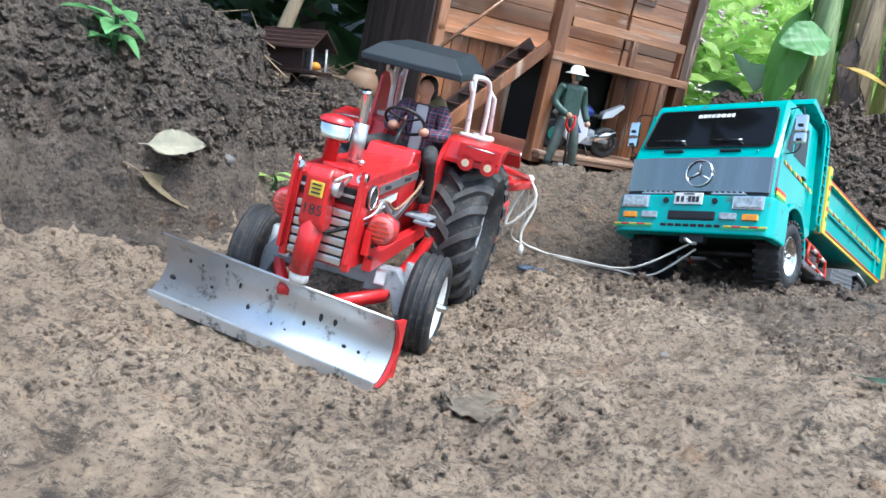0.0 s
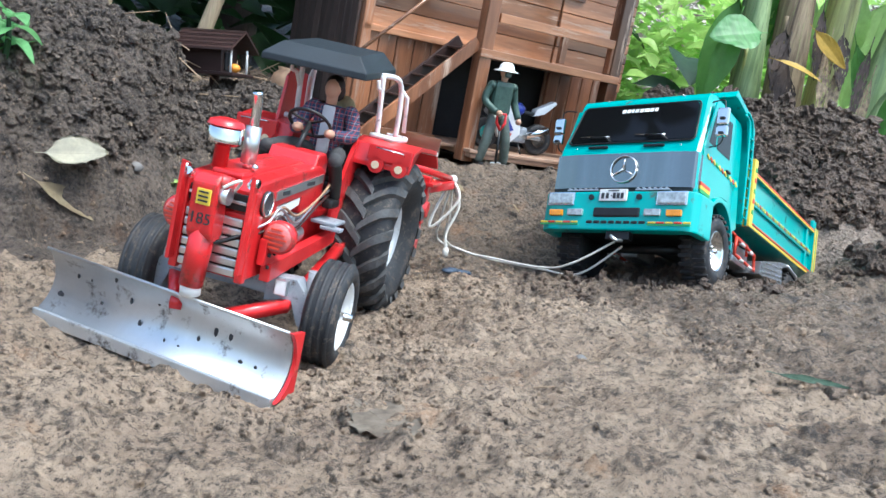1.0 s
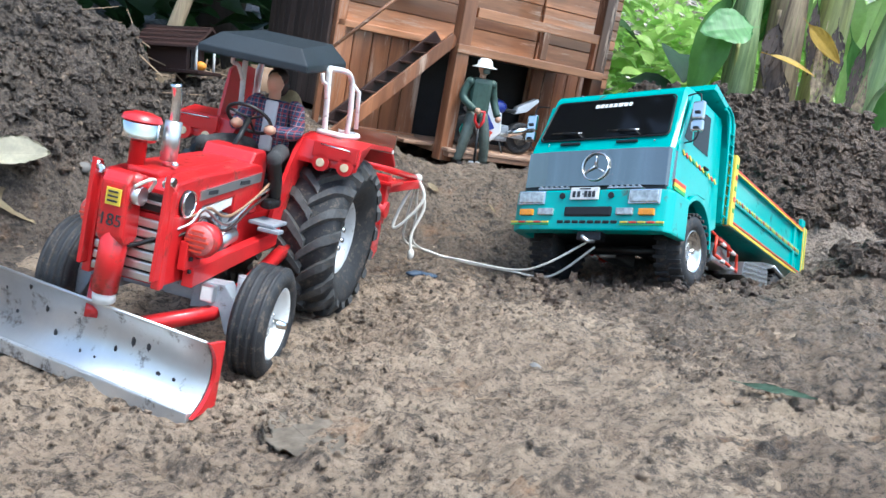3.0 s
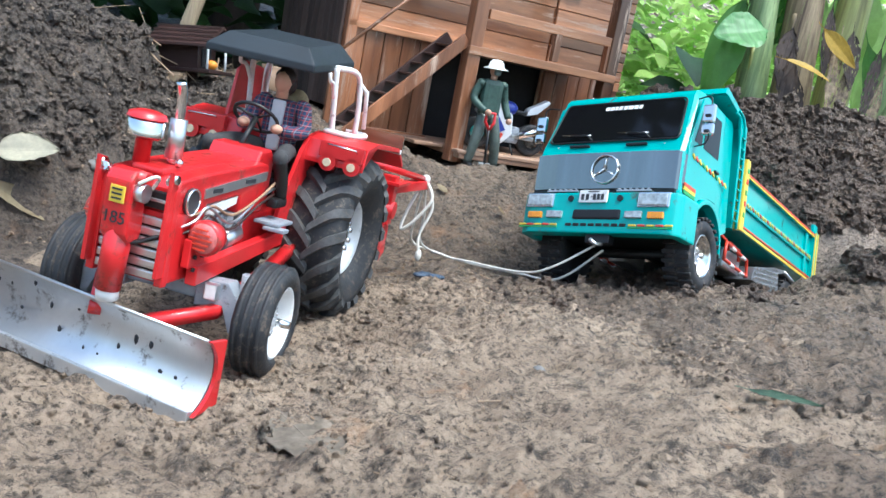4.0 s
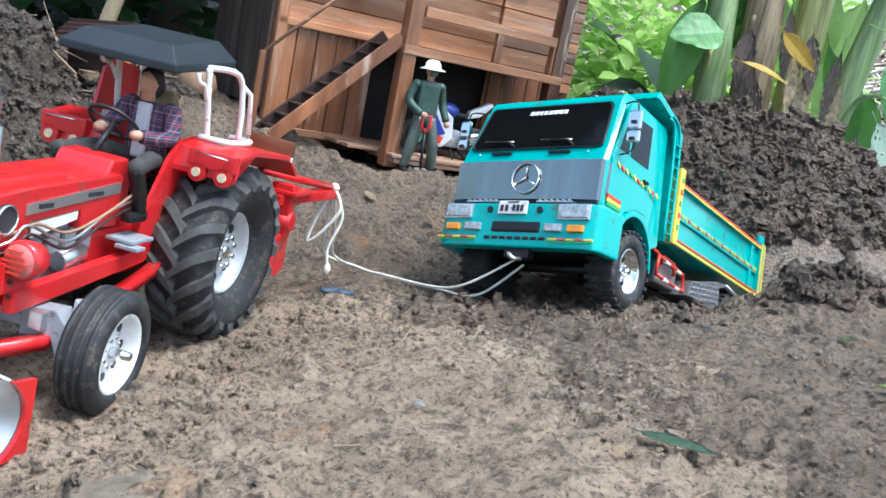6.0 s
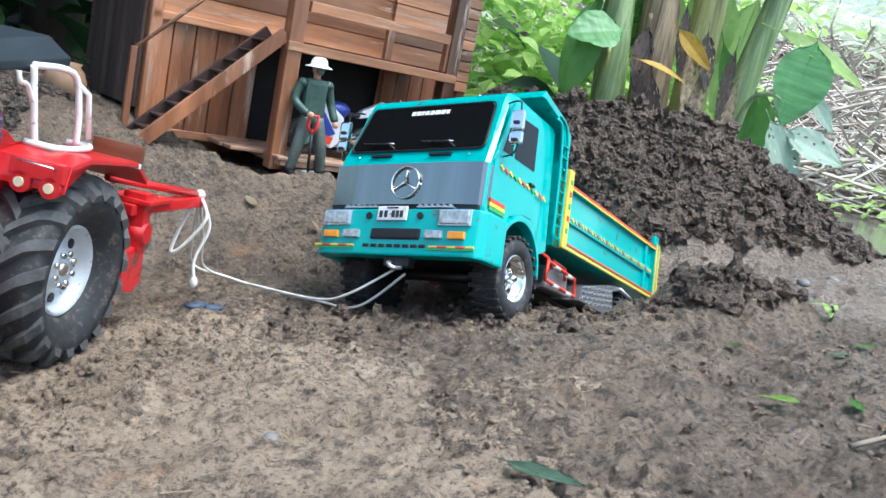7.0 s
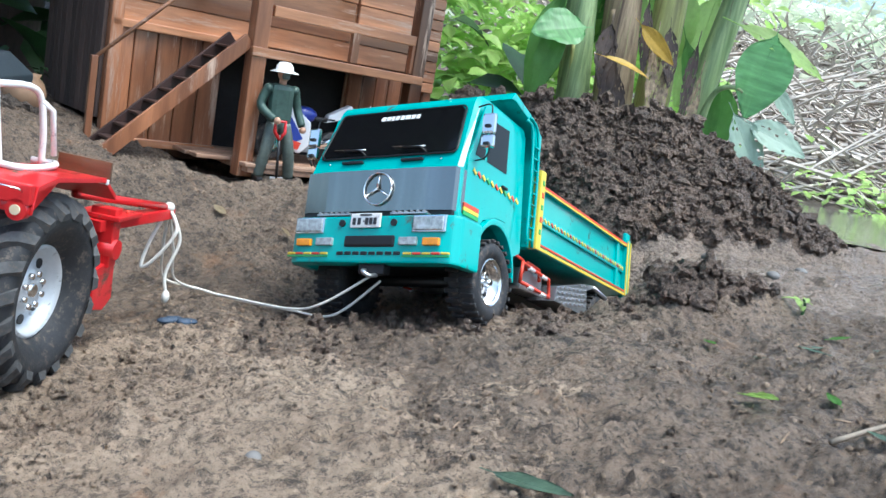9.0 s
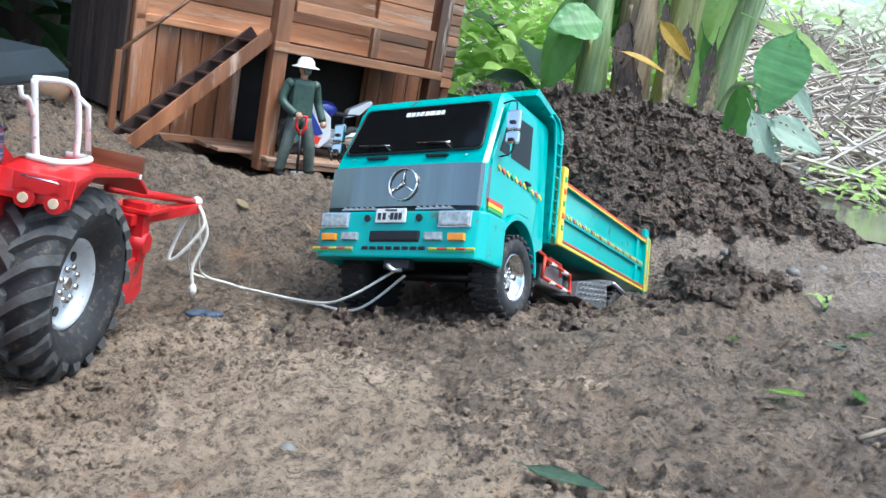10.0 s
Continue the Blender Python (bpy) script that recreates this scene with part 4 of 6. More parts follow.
part("tow_pad", G().box((0.006, 0.004, -0.048), (0.030, 0.012, 0.010), 0.001), M["black"], truck)
# tipping body
tip = part("tipper_body", G().box((0, 0.33, 0.014), (0.186, 0.312, 0.008), 0.001), M["teal"], truck, "teal tipping body with yellow and red trim")
for s in (-1, 1):
    sw = part("side_board", G().box((s * 0.0925, 0.326, 0.048), (0.005, 0.30, 0.070), 0.001), M["teal"], tip)
    part("top_rail", G().box((s * 0.0945, 0.326, 0.082), (0.010, 0.305, 0.006), 0.001), M["teal"], sw)
    part("top_trim", G().box((s * 0.1002, 0.326, 0.0833), (0.0014, 0.303, 0.0022)), M["redline"], sw)
    part("top_trim", G().box((s * 0.1002, 0.326, 0.0806), (0.0014, 0.303, 0.0022)), M["yellow"], sw)
    part("bottom_rail", G().box((s * 0.0955, 0.326, 0.014), (0.009, 0.305, 0.009), 0.001), M["teal"], sw)
    part("bottom_trim", G().box((s * 0.1006, 0.326, 0.0120), (0.0014, 0.303, 0.0030)), M["yellow"], sw)
    part("bottom_trim", G().box((s * 0.1006, 0.326, 0.0165), (0.0014, 0.303, 0.0020)), M["redline"], sw)
    part("mid_rail", G().box((s * 0.0962, 0.326, 0.047), (0.0045, 0.296, 0.010), 0.001), M["teal"], sw)
    for i in range(30):
        part("chevron", G().box((0, 0, 0), (0.0012, 0.0062, 0.0026), 0.0003, seg=1, m=Matrix.Translation((s * 0.0990, 0.185 + 0.0097 * i, 0.047)) @ Matrix.Rotation(radians(-38), 4, "X")), M["yellow" if i % 3 else "redline"], sw)
    part("side_rib", G().box((s * 0.0955, 0.448, 0.048), (0.006, 0.010, 0.064), 0.001), M["teal"], sw)
    post = part("corner_post", G().box((s * 0.0965, 0.482, 0.048), (0.010, 0.015, 0.082), 0.001), M["teal"], tip)
    part("post_trim", G().box((s * 0.1022, 0.476, 0.048), (0.0014, 0.003, 0.078)), M["yellow"], post)
    part("post_trim", G().box((s * 0.1022, 0.487, 0.048), (0.0014, 0.003, 0.078)), M["yellow"], post)
    part("post_ear", G().box((s * 0.0965, 0.482, 0.094), (0.006, 0.017, 0.012), 0.002), M["teal"], post)
    fp = part("front_post", G().box((s * 0.0965, 0.175, 0.055), (0.010, 0.012, 0.090), 0.001), M["yellow"], tip)
    for i in range(5):
        part("post_flash", G().box((s * 0.1018, 0.175, 0.030 + 0.014 * i), (0.0012, 0.005, 0.006), 0.0004, seg=1), M["redline" if i % 2 else "green"], fp)
    lad = part("ladder", G().tube(bent([(s * 0.097, 0.152, 0.012), (s * 0.097, 0.150, 0.09), (s * 0.096, 0.146, 0.138), (s * 0.095, 0.132, 0.146)], 5), 0.0018, 6), M["teal"], tip)
    part("ladder_rail", G().tube(bent([(s * 0.097, 0.168, 0.010), (s * 0.097, 0.166, 0.09), (s * 0.096, 0.160, 0.140), (s * 0.095, 0.140, 0.152)], 5), 0.0018, 6), M["teal"], lad)
    for i in range(9):
        part("rung", G().rod((s * 0.097, 0.151, 0.018 + 0.013 * i), (s * 0.097, 0.167, 0.018 + 0.013 * i), 0.0013, seg=6), M["teal"], lad)
part("headboard", G().box((0, 0.166, 0.075), (0.186, 0.006, 0.13), 0.001), M["teal"], tip)
part("cab_guard", G().prism([(0.092, 0.156), (0.100, 0.166), (0.150, 0.154), (0.172, 0.142), (0.172, 0.132), (0.150, 0.146), (0.102, 0.157)], "x", -0.094, 0.094, 0.0008), M["teal"], tip)
for s in (-1, 1):
    part("guard_gusset", G().prism([(0.150, 0.150), (0.172, 0.140), (0.172, 0.085), (0.162, 0.110)], "x", s * 0.090, s * 0.095), M["teal"], tip)
part("tailgate", G().box((0, 0.488, 0.048), (0.186, 0.005, 0.075), 0.001), M["teal"], tip)
# side guards, tank, mudguards
for s in (-1, 1):
    gd = part("side_guard", G().tube([(s * 0.088, 0.185, -0.026), (s * 0.088, 0.188, -0.004), (s * 0.088, 0.262, -0.010), (s * 0.088, 0.266, -0.030), (s * 0.088, 0.185, -0.026)], 0.0022, 8), M["redline"], truck, "red tubular guard with white bands")
    part("guard_loop", G().tube([(s * 0.084, 0.158, -0.006), (s * 0.084, 0.160, 0.004), (s * 0.084, 0.196, 0.000), (s * 0.084, 0.198, -0.014)], 0.0020, 8), M["redline"], gd)
    part("guard_loop", G().tube([(s * 0.084, 0.206, -0.010), (s * 0.084, 0.208, 0.000), (s * 0.084, 0.242, -0.002), (s * 0.084, 0.244, -0.016)], 0.0020, 8), M["redline"], gd)
    for y in (0.205, 0.240):
        part("white_band", G().rod((s * 0.088, y, -0.0052 - 0.08 * (y - 0.188)), (s * 0.088, y + 0.014, -0.0052 - 0.08 * (y - 0.174)), 0.0026, seg=8), M["white"], gd)
        part("white_band", G().rod((s * 0.088, y, -0.0272 - 0.05 * (y - 0.188)), (s * 0.088, y + 0.014, -0.0272 - 0.05 * (y - 0.174)), 0.0026, seg=8), M["white"], gd)
    gd.matrix_basis = Matrix.Translation((0, -0.020, -0.002))
    part("fuel_tank", G().box((s * 0.066, 0.215, -0.020), (0.026, 0.06, 0.026), 0.004), M["aluminium"], truck)
    mg = part("mudguard", G().prism([(0.272, -0.036), (0.276, -0.018), (0.360, 0.000), (0.392, 0.004), (0.440, -0.002), (0.466, -0.024), (0.460, -0.026), (0.437, -0.007), (0.392, -0.001), (0.372, -0.006), (0.378, -0.040)], "x", s * 0.058, s * 0.0960, 0.0006), M["chequer"], truck, "chequer-plate aluminium mudguard")
    mg.matrix_basis = Matrix.Translation((0, -0.026, 0))
    part("guard_edge", G().tube([(s * 0.0965, 0.392, 0.0015), (s * 0.0965, 0.440, -0.0045), (s * 0.0965, 0.463, -0.025)], 0.0026, 6), M["aluminium"], mg)
    for i in range(14):
        for j in range(6):
            y, z = 0.279 + 0.0068 * i, -0.037 + 0.0062 * j + 0.0008 * i
            if -0.036 < z < -0.016 + 0.20 * (y - 0.276) - 0.002:
                part("chequer", G().box((0, 0, 0), (0.0012, 0.0050, 0.0016), 0.0004, seg=1, m=Matrix.Translation((s * 0.0964, y, z)) @ Matrix.Rotation(radians(40 if (i + j) % 2 else -40), 4, "X")), M["chrome"], mg)

# ---- tractor ----
TRACTOR = axes((-0.1928, 0.6320, 0.014), (0.9863, -0.1650, 0.0), (0.1650, 0.9863, 0.0))
tractor = thing("farm_tractor", "red model farm tractor with dozer blade and black canopy", "tractor", TRACTOR)
hood = part("bonnet", G().prism([(-0.066, 0.068), (-0.068, 0.088), (-0.062, 0.0945), (-0.02, 0.0985), (0.062, 0.1020), (0.074, 0.1000), (0.074, 0.062), (0.03, 0.064), (0.028, 0.078), (-0.022, 0.075), (-0.024, 0.066)], "x", -0.026, 0.026, 0.0022), M["red"], tractor, "glossy red bonnet")
part("bonnet_ridge", G().box((0, 0.0, 0.0985), (0.024, 0.12, 0.006), 0.0025, m=Matrix.Rotation(radians(2.2), 4, "X")), M["red"], hood)
part("dash_cowl", G().prism([(0.056, 0.097), (0.064, 0.111), (0.082, 0.112), (0.090, 0.104), (0.090, 0.070), (0.070, 0.070)], "x", -0.022, 0.022, 0.002), M["red"], tractor)
for s in (-1, 1):
    st = part("name_strip", G().prism([(-0.030, 0.0800), (0.070, 0.0880), (0.070, 0.0955), (-0.030, 0.0870)], "x", s * 0.0262, s * 0.0272), M["aluminium"], hood, "silver side strip with dark marks")
    for y, w in ((-0.012, 0.014), (0.040, 0.017)):
        part("strip_mark", G().box((s * 0.0274, y, 0.0850 + 0.08 * (y + 0.012)), (0.0006, w, 0.0030), m=None), M["ink"], st)
    part("round_emblem", G().rod((s * 0.026, -0.048, 0.0795), (s * 0.0282, -0.048, 0.0795), 0.0095, seg=22), M["ink"], hood)
    part("emblem_ring", G().tube([(s * 0.0285, -0.048 + 0.0088 * math.cos(TAU * i / 24), 0.0795 + 0.0088 * math.sin(TAU * i / 24)) for i in range(25)], 0.0009, 6), M["chrome"], hood)
    part("white_panel", G().prism([(-0.020, 0.064), (0.026, 0.072), (0.026, 0.078), (-0.020, 0.0735)], "x", s * 0.0240, s * 0.0252), M["white"], hood)
nose = part("nose", G().prism([(-0.067, 0.024), (-0.069, 0.072), (-0.026, 0.072), (-0.026, 0.024)], "x", -0.027, 0.027, 0.0015), M["red"], tractor)
part("grille_opening", G().box((0.0, -0.0690, 0.0795), (0.044, 0.004, 0.012), 0.001), M["black"], hood)
part("grille_bar", G().box((0.0, -0.0712, 0.0795), (0.044, 0.002, 0.0022), 0.0005), M["aluminium"], hood)
grille = part("grille", G().box((0, -0.0690, 0.047), (0.044, 0.003, 0.042), 0.0008), M["black"], nose)
for i in range(6):
    part("grille_slat", G().box((0, -0.0712, 0.0295 + 0.0072 * i), (0.044, 0.003, 0.0058), 0.0012), M["aluminium"], grille)
for s in (-1, 1):
    part("grille_stile", G().box((s * 0.0255, -0.069, 0.056), (0.006, 0.007, 0.066), 0.001), M["red"], nose)
    part("corner_knob", G().rod((s * 0.024, -0.069, 0.0925), (s * 0.024, -0.075, 0.094), 0.0030, seg=12), M["chrome"], hood)
    hp = part("headlamp", G().lathe([(0.0, -0.014), (0.010, -0.013), (0.0125, -0.004), (0.0125, 0.0), (0.0110, 0.002), (0.0, 0.003)], Matrix.Translation((s * 0.040, -0.046, 0.057)) @ Matrix.Rotation(radians(90), 4, "Z") @ Matrix.Rotation(radians(180), 4, "Z"), 24), M["red"], tractor, "round red headlamp with ribbed lens")
    part("lamp_lens", G().lathe([(0.0105, 0.0025), (0.008, 0.0048), (0.0, 0.0058)], Matrix.Translation((s * 0.040, -0.046, 0.057)) @ Matrix.Rotation(radians(-90), 4, "Z"), 22), M["red_lens"], hp)
    for i in range(5):
        part("lamp_rib", G().box((s * 0.040, -0.0522, 0.0502 + 0.0034 * i), (0.017 - 0.004 * abs(i - 2), 0.0014, 0.0011)), M["redline"], hp)
    part("lamp_bracket", G().box((s * 0.032, -0.042, 0.045), (0.006, 0.022, 0.020), 0.001), M["red"], tractor)
    for i in range(3):
        for j in range(2):
            part("bolt", G().rod((s * 0.0355, -0.048 + 0.010 * i, 0.034 + 0.009 * j), (s * 0.0372, -0.048 + 0.010 * i, 0.034 + 0.009 * j), 0.0016, seg=6), M["black"], tractor)
part("engine_block", G().box((0, 0.012, 0.047), (0.034, 0.085, 0.040), 0.003), M["grey"], tractor, "grey engine block")
for i in range(4):
    part("engine_cylinder", G().box((0.019, -0.010 + 0.018 * i, 0.056), (0.008, 0.012, 0.016), 0.002), M["grey"], tractor)
part("rocker_cover", G().box((0, 0.012, 0.070), (0.026, 0.080, 0.010), 0.003), M["aluminium"], tractor)
part("fuel_pump", G().rod((0.024, 0.012, 0.044), (0.024, 0.036, 0.048), 0.007, seg=14), M["aluminium"], tractor)
part("battery", G().box((0.022, -0.018, 0.048), (0.012, 0.022, 0.018), 0.001), M["black"], tractor)
part("warning_label", G().box((0.0286, -0.018, 0.050), (0.0008, 0.012, 0.008)), M["yellow"], tractor)
part("gearbox", G().box((0, 0.11, 0.040), (0.042, 0.12, 0.040), 0.005), M["red"], tractor)
for y0, z0, dz, key in ((-0.058, 0.066, 0.010, "aluminium"), (-0.055, 0.061, 0.009, "wood_dark"), (-0.05, 0.072, 0.004, "clay_pot")):
    part("oil_pipe", G().tube(bent([(0.020, y0 - 0.012, z0 - 0.008), (0.030, y0 + 0.012, z0), (0.033, y0 + 0.024, z0 + dz), (0.031, 0.01, z0 - 0.006), (0.032, 0.05, z0 + dz), (0.030, 0.085, z0 + 0.016)], 5), 0.0011, 7), M[key], tractor)
part("hose", G().tube(bent([(-0.008, -0.084, 0.064), (0.004, -0.080, 0.050), (0.018, -0.074, 0.055), (0.026, -0.066, 0.060)], 6), 0.0016, 7), M["black"], tractor)
part("hose", G().tube(bent([(0.010, -0.088, 0.090), (0.018, -0.084, 0.096), (0.017, -0.076, 0.094), (0.012, -0.074, 0.086)], 6), 0.0012, 7), M["rope"], tractor)
# exhaust and air cleaner
ex = part("exhaust", G().tube(bent([(0.004, -0.040, 0.100), (0.004, -0.040, 0.128), (0.004, -0.041, 0.147), (0.004, -0.045, 0.156)], 5), 0.0036, 14), M["chrome"], tractor, "bright exhaust stack")
part("silencer", G().rod((0.004, -0.040, 0.104), (0.004, -0.040, 0.131), 0.0058, seg=18), M["aluminium"], ex)
ac = part("air_cleaner", G().lathe([(0.0, 0.0), (0.0055, 0.0), (0.0055, 0.018), (0.011, 0.019), (0.0115, 0.031), (0.0, 0.031)], Matrix.Translation((-0.010, -0.056, 0.098)) @ Matrix.Rotation(radians(-90), 4, "Y"), 22), M["red"], tractor)
part("cleaner_bowl", G().lathe([(0.0122, 0.019), (0.0122, 0.029), (0.0095, 0.031), (0.0095, 0.017), (0.0122, 0.019)], Matrix.Translation((-0.010, -0.056, 0.098)) @ Matrix.Rotation(radians(-90), 4, "Y"), 22), M["chrome"], ac)
part("cleaner_cap", G().lathe([(0.0135, 0.0305), (0.012, 0.034), (0.006, 0.036), (0.0, 0.0365)], Matrix.Translation((-0.010, -0.056, 0.098)) @ Matrix.Rotation(radians(-90), 4, "Y"), 22), M["red"], ac)
part("filler_cap", G().ball((0.012, -0.045, 0.1025), 0.0028), M["chrome"], hood)
# front axle and wheels
axle = part("front_axle", G().box((0, -0.012, 0.012), (0.066, 0.014, 0.012), 0.002), M["grey"], tractor, "grey cast front axle")
for s in (-1, 1):
    part("axle_arm", G().prism([(s * 0.028, 0.002), (s * 0.028, 0.022), (s * 0.052, 0.024), (s * 0.066, 0.008), (s * 0.066, -0.010), (s * 0.058, -0.012), (s * 0.050, 0.006)], "y", -0.022, -0.006, 0.001), M["grey"], axle)
    part("king_pin", G().rod((s * 0.061, -0.008, -0.018), (s * 0.061, -0.008, 0.030), 0.0055, seg=14), M["grey"], axle)
    part("axle_bolt", G().box((s * 0.042, -0.024, 0.016), (0.010, 0.008, 0.012), 0.001), M["aluminium"], axle)
    w = wheel(tractor, (s * 0.076, 0.0, -0.001), 0.0405, 0.026, 0, M["white"], s, 0.009, 0.0, "front_wheel", 8, 0.66)
    w.matrix_basis = Matrix.Translation((s * 0.076, 0.0, -0.001)) @ Matrix.Rotation(radians(4), 4, "Z") @ Matrix.Diagonal((s, 1, 1, 1))
    for x in (-0.0085, -0.003, 0.003, 0.0085):
        part("tread_rib", G().lathe([(0.039, x - 0.0018), (0.0418, x - 0.0012), (0.0418, x + 0.0012), (0.039, x + 0.0018)], None, 36), M["rubber"], w)
# big rear wheels with slanting lugs
for s in (-1, 1):
    wheel(tractor, (s * 0.0545, 0.187, 0.037), 0.0710, 0.051, 19, M["rim_grey"], s, -0.008, 0.0052, "rear_wheel", 8, 0.50, 0.24)
part("rear_axle", G().rod((-0.05, 0.192, 0.030), (0.05, 0.192, 0.030), 0.011, seg=16), M["red"], tractor)
for s in (-1, 1):
    fg = G()
    prof = [(0.130, 0.110), (0.134, 0.126), (0.160, 0.131), (0.235, 0.126), (0.258, 0.110)]
    fg.prism(prof + [(y, z - 0.004) for y, z in reversed(prof)], "x", s * 0.0265, s * 0.083, 0.0006)
    fg.prism([(0.086, 0.030), (0.098, 0.070), (0.122, 0.112), (0.134, 0.126), (0.160, 0.131), (0.235, 0.126), (0.258, 0.110), (0.24, 0.05)], "x", s * 0.0255, s * 0.0290)
    fender = part("fender", fg, M["red"], tractor, "red rear wheel fender")
    part("fender_front", G().box((s * 0.062, 0.129, 0.120), (0.040, 0.006, 0.014), 0.001), M["red"], fender)
    part("grab_wire", G().tube([(s * 0.050, 0.126, 0.124), (s * 0.050, 0.122, 0.125), (s * 0.076, 0.122, 0.124), (s * 0.076, 0.126, 0.122)], 0.0007, 6), M["chrome"], fender)
    for x in (0.051, 0.073):
        lp = part("fender_lamp", G().rod((s * x, 0.126, 0.109), (s * x, 0.134, 0.109), 0.0075, seg=18), M["red"], fender)
        part("lamp_glass", G().rod((s * x, 0.1245, 0.109), (s * x, 0.1265, 0.109), 0.0036, seg=16), M["cream"], lp)
    part("rear_board", G().box((s * 0.062, 0.240, 0.130), (0.044, 0.003, 0.017), 0.0006), M["wood"], fender, "small varnished wooden board")
    part("board_edge", G().box((s * 0.062, 0.2375, 0.1225), (0.044, 0.003, 0.004), 0.0006), M["white"], fender)
    # canopy stays
    fr = part("canopy_stay", G().tube(bent([(s * 0.050, 0.160, 0.131), (s * 0.049, 0.152, 0.165), (s * 0.048, 0.148, 0.188)], 5), 0.0026, 10), M["white"], tractor, "white tubular canopy frame")
    part("stay_bar", G().tube(bent([(s * 0.056, 0.206, 0.131), (s * 0.056, 0.202, 0.160), (s * 0.053, 0.192, 0.186), (s * 0.048, 0.148, 0.188)], 5), 0.0026, 10), M["white"], fr)
    part("stay_bar", G().tube([(s * 0.062, 0.212, 0.138), (s * 0.060, 0.206, 0.172), (s * 0.055, 0.198, 0.178)], 0.0022, 8), M["white"], fr)
    part("stay_base", G().tube(bent([(s * 0.044, 0.158, 0.1325), (s * 0.066, 0.158, 0.1325), (s * 0.070, 0.184, 0.132), (s * 0.064, 0.212, 0.132), (s * 0.046, 0.210, 0.132)], 6), 0.0026, 8), M["white"], fr)
    fender.matrix_basis = Matrix.Translation((s * 0.003, 0, -0.001))
    fr.matrix_basis = Matrix.Translation((-s * 0.009, 0, -0.001))
    part("stay_hook", G().tube(bent([(s * 0.050, 0.128, 0.183), (s * 0.051, 0.130, 0.176), (s * 0.050, 0.140, 0.174), (s * 0.049, 0.150, 0.163)], 6), 0.0018, 8), M["white"], fr)
# canopy
cg = G()
b = bmesh.new()
out = [(-0.060, 0.098), (0.038, 0.098), (0.036, 0.200), (-0.056, 0.200)]


def canopy_ring(shrink, z):
    return [b.verts.new((-0.011 + (x + 0.011) * shrink, 0.149 + (y - 0.149) * shrink, z + 0.10 * (y - 0.098))) for x, y in out]


low, mid, top = canopy_ring(1.0, 0.1790), canopy_ring(1.0, 0.1850), canopy_ring(0.74, 0.1985)
ins, roof_in = canopy_ring(0.98, 0.1790), canopy_ring(0.72, 0.1955)
for u, v in ((low, mid), (mid, top), (ins, low), (roof_in, ins)):
    for i in range(4):
        j = (i + 1) % 4
        b.faces.new((u[i], u[j], v[j], v[i]))
b.faces.new(top), b.faces.new(roof_in[::-1])
bmesh.ops.recalc_face_normals(b, faces=b.faces)
bmesh.ops.bevel(b, geom=[e for e in b.edges], offset=0.0012, segments=2, profile=0.6, affect="EDGES")
cg.take(b, None, 0, False)
part("canopy", cg, M["canvas"], tractor, "black canvas canopy")
# seat, steering
part("rear_guard", G().prism([(0.140, 0.120), (0.150, 0.168), (0.165, 0.176), (0.200, 0.172), (0.205, 0.120)], "x", -0.054, -0.051, 0.0006), M["red"], tractor, "upright red guard panel beside the seat")
seat = part("seat", G().box((0, 0.160, 0.076), (0.044, 0.040, 0.010), 0.003), M["black"], tractor)
part("seat_back", G().box((0, 0.184, 0.098), (0.044, 0.008, 0.040), 0.003), M["black"], seat)
part("seat_pillar", G().box((0, 0.165, 0.062), (0.02, 0.03, 0.022), 0.002), M["black"], seat)
wc, tilt = Vector((-0.004, 0.098, 0.133)), Matrix.Rotation(radians(-38), 4, "X")
sw = part("steering_wheel", G().tube([wc + (tilt @ Vector((0.019 * math.cos(TAU * i / 28), 0.019 * math.sin(TAU * i / 28), 0))) for i in range(29)], 0.0016, 8), M["black"], tractor)
for a in (90, 210, 330):
    part("wheel_spoke", G().rod(wc, wc + (tilt @ Vector((0.019 * math.cos(radians(a)), 0.019 * math.sin(radians(a)), 0))), 0.0011, seg=6), M["black"], sw)
part("steering_column", G().rod((-0.004, 0.076, 0.108), wc, 0.0024, seg=8), M["black"], tractor)
for s, x in ((1, 0.030), (-1, -0.030)):
    part("footrest", G().box((s * 0.036, 0.078, 0.0555), (0.022, 0.030, 0.003), 0.001), M["grey"], tractor)
    part("pedal", G().tube(bent([(s * 0.024, 0.10, 0.045), (s * 0.034, 0.080, 0.055), (s * 0.046, 0.070, 0.052)], 5), 0.0018, 7), M["aluminium"], tractor)
    part("pedal_plate", G().box((s * 0.044, 0.066, 0.052), (0.018, 0.012, 0.003), 0.0008, m=None), M["grey"], tractor)
    lv = part("lever", G().rod((s * 0.020, 0.105, 0.070), (s * 0.026, 0.098, 0.104), 0.0012, seg=8), M["chrome"], tractor)
    part("lever_knob", G().ball((s * 0.026, 0.098, 0.106), 0.0028), M["yellow"], lv)
    part("push_beam", G().prism([(-0.045, 0.022), (-0.045, 0.036), (0.10, 0.046), (0.10, 0.034)], "x", s * 0.030, s * 0.038, 0.001), M["red"], tractor, "red push beam beside the engine")
    part("lower_beam", G().tube([(s * 0.018, -0.070, -0.004), (s * 0.046, -0.024, 0.002), (s * 0.044, 0.030, 0.010), (s * 0.040, 0.130, 0.032)], 0.0060, 4), M["red"], tractor)
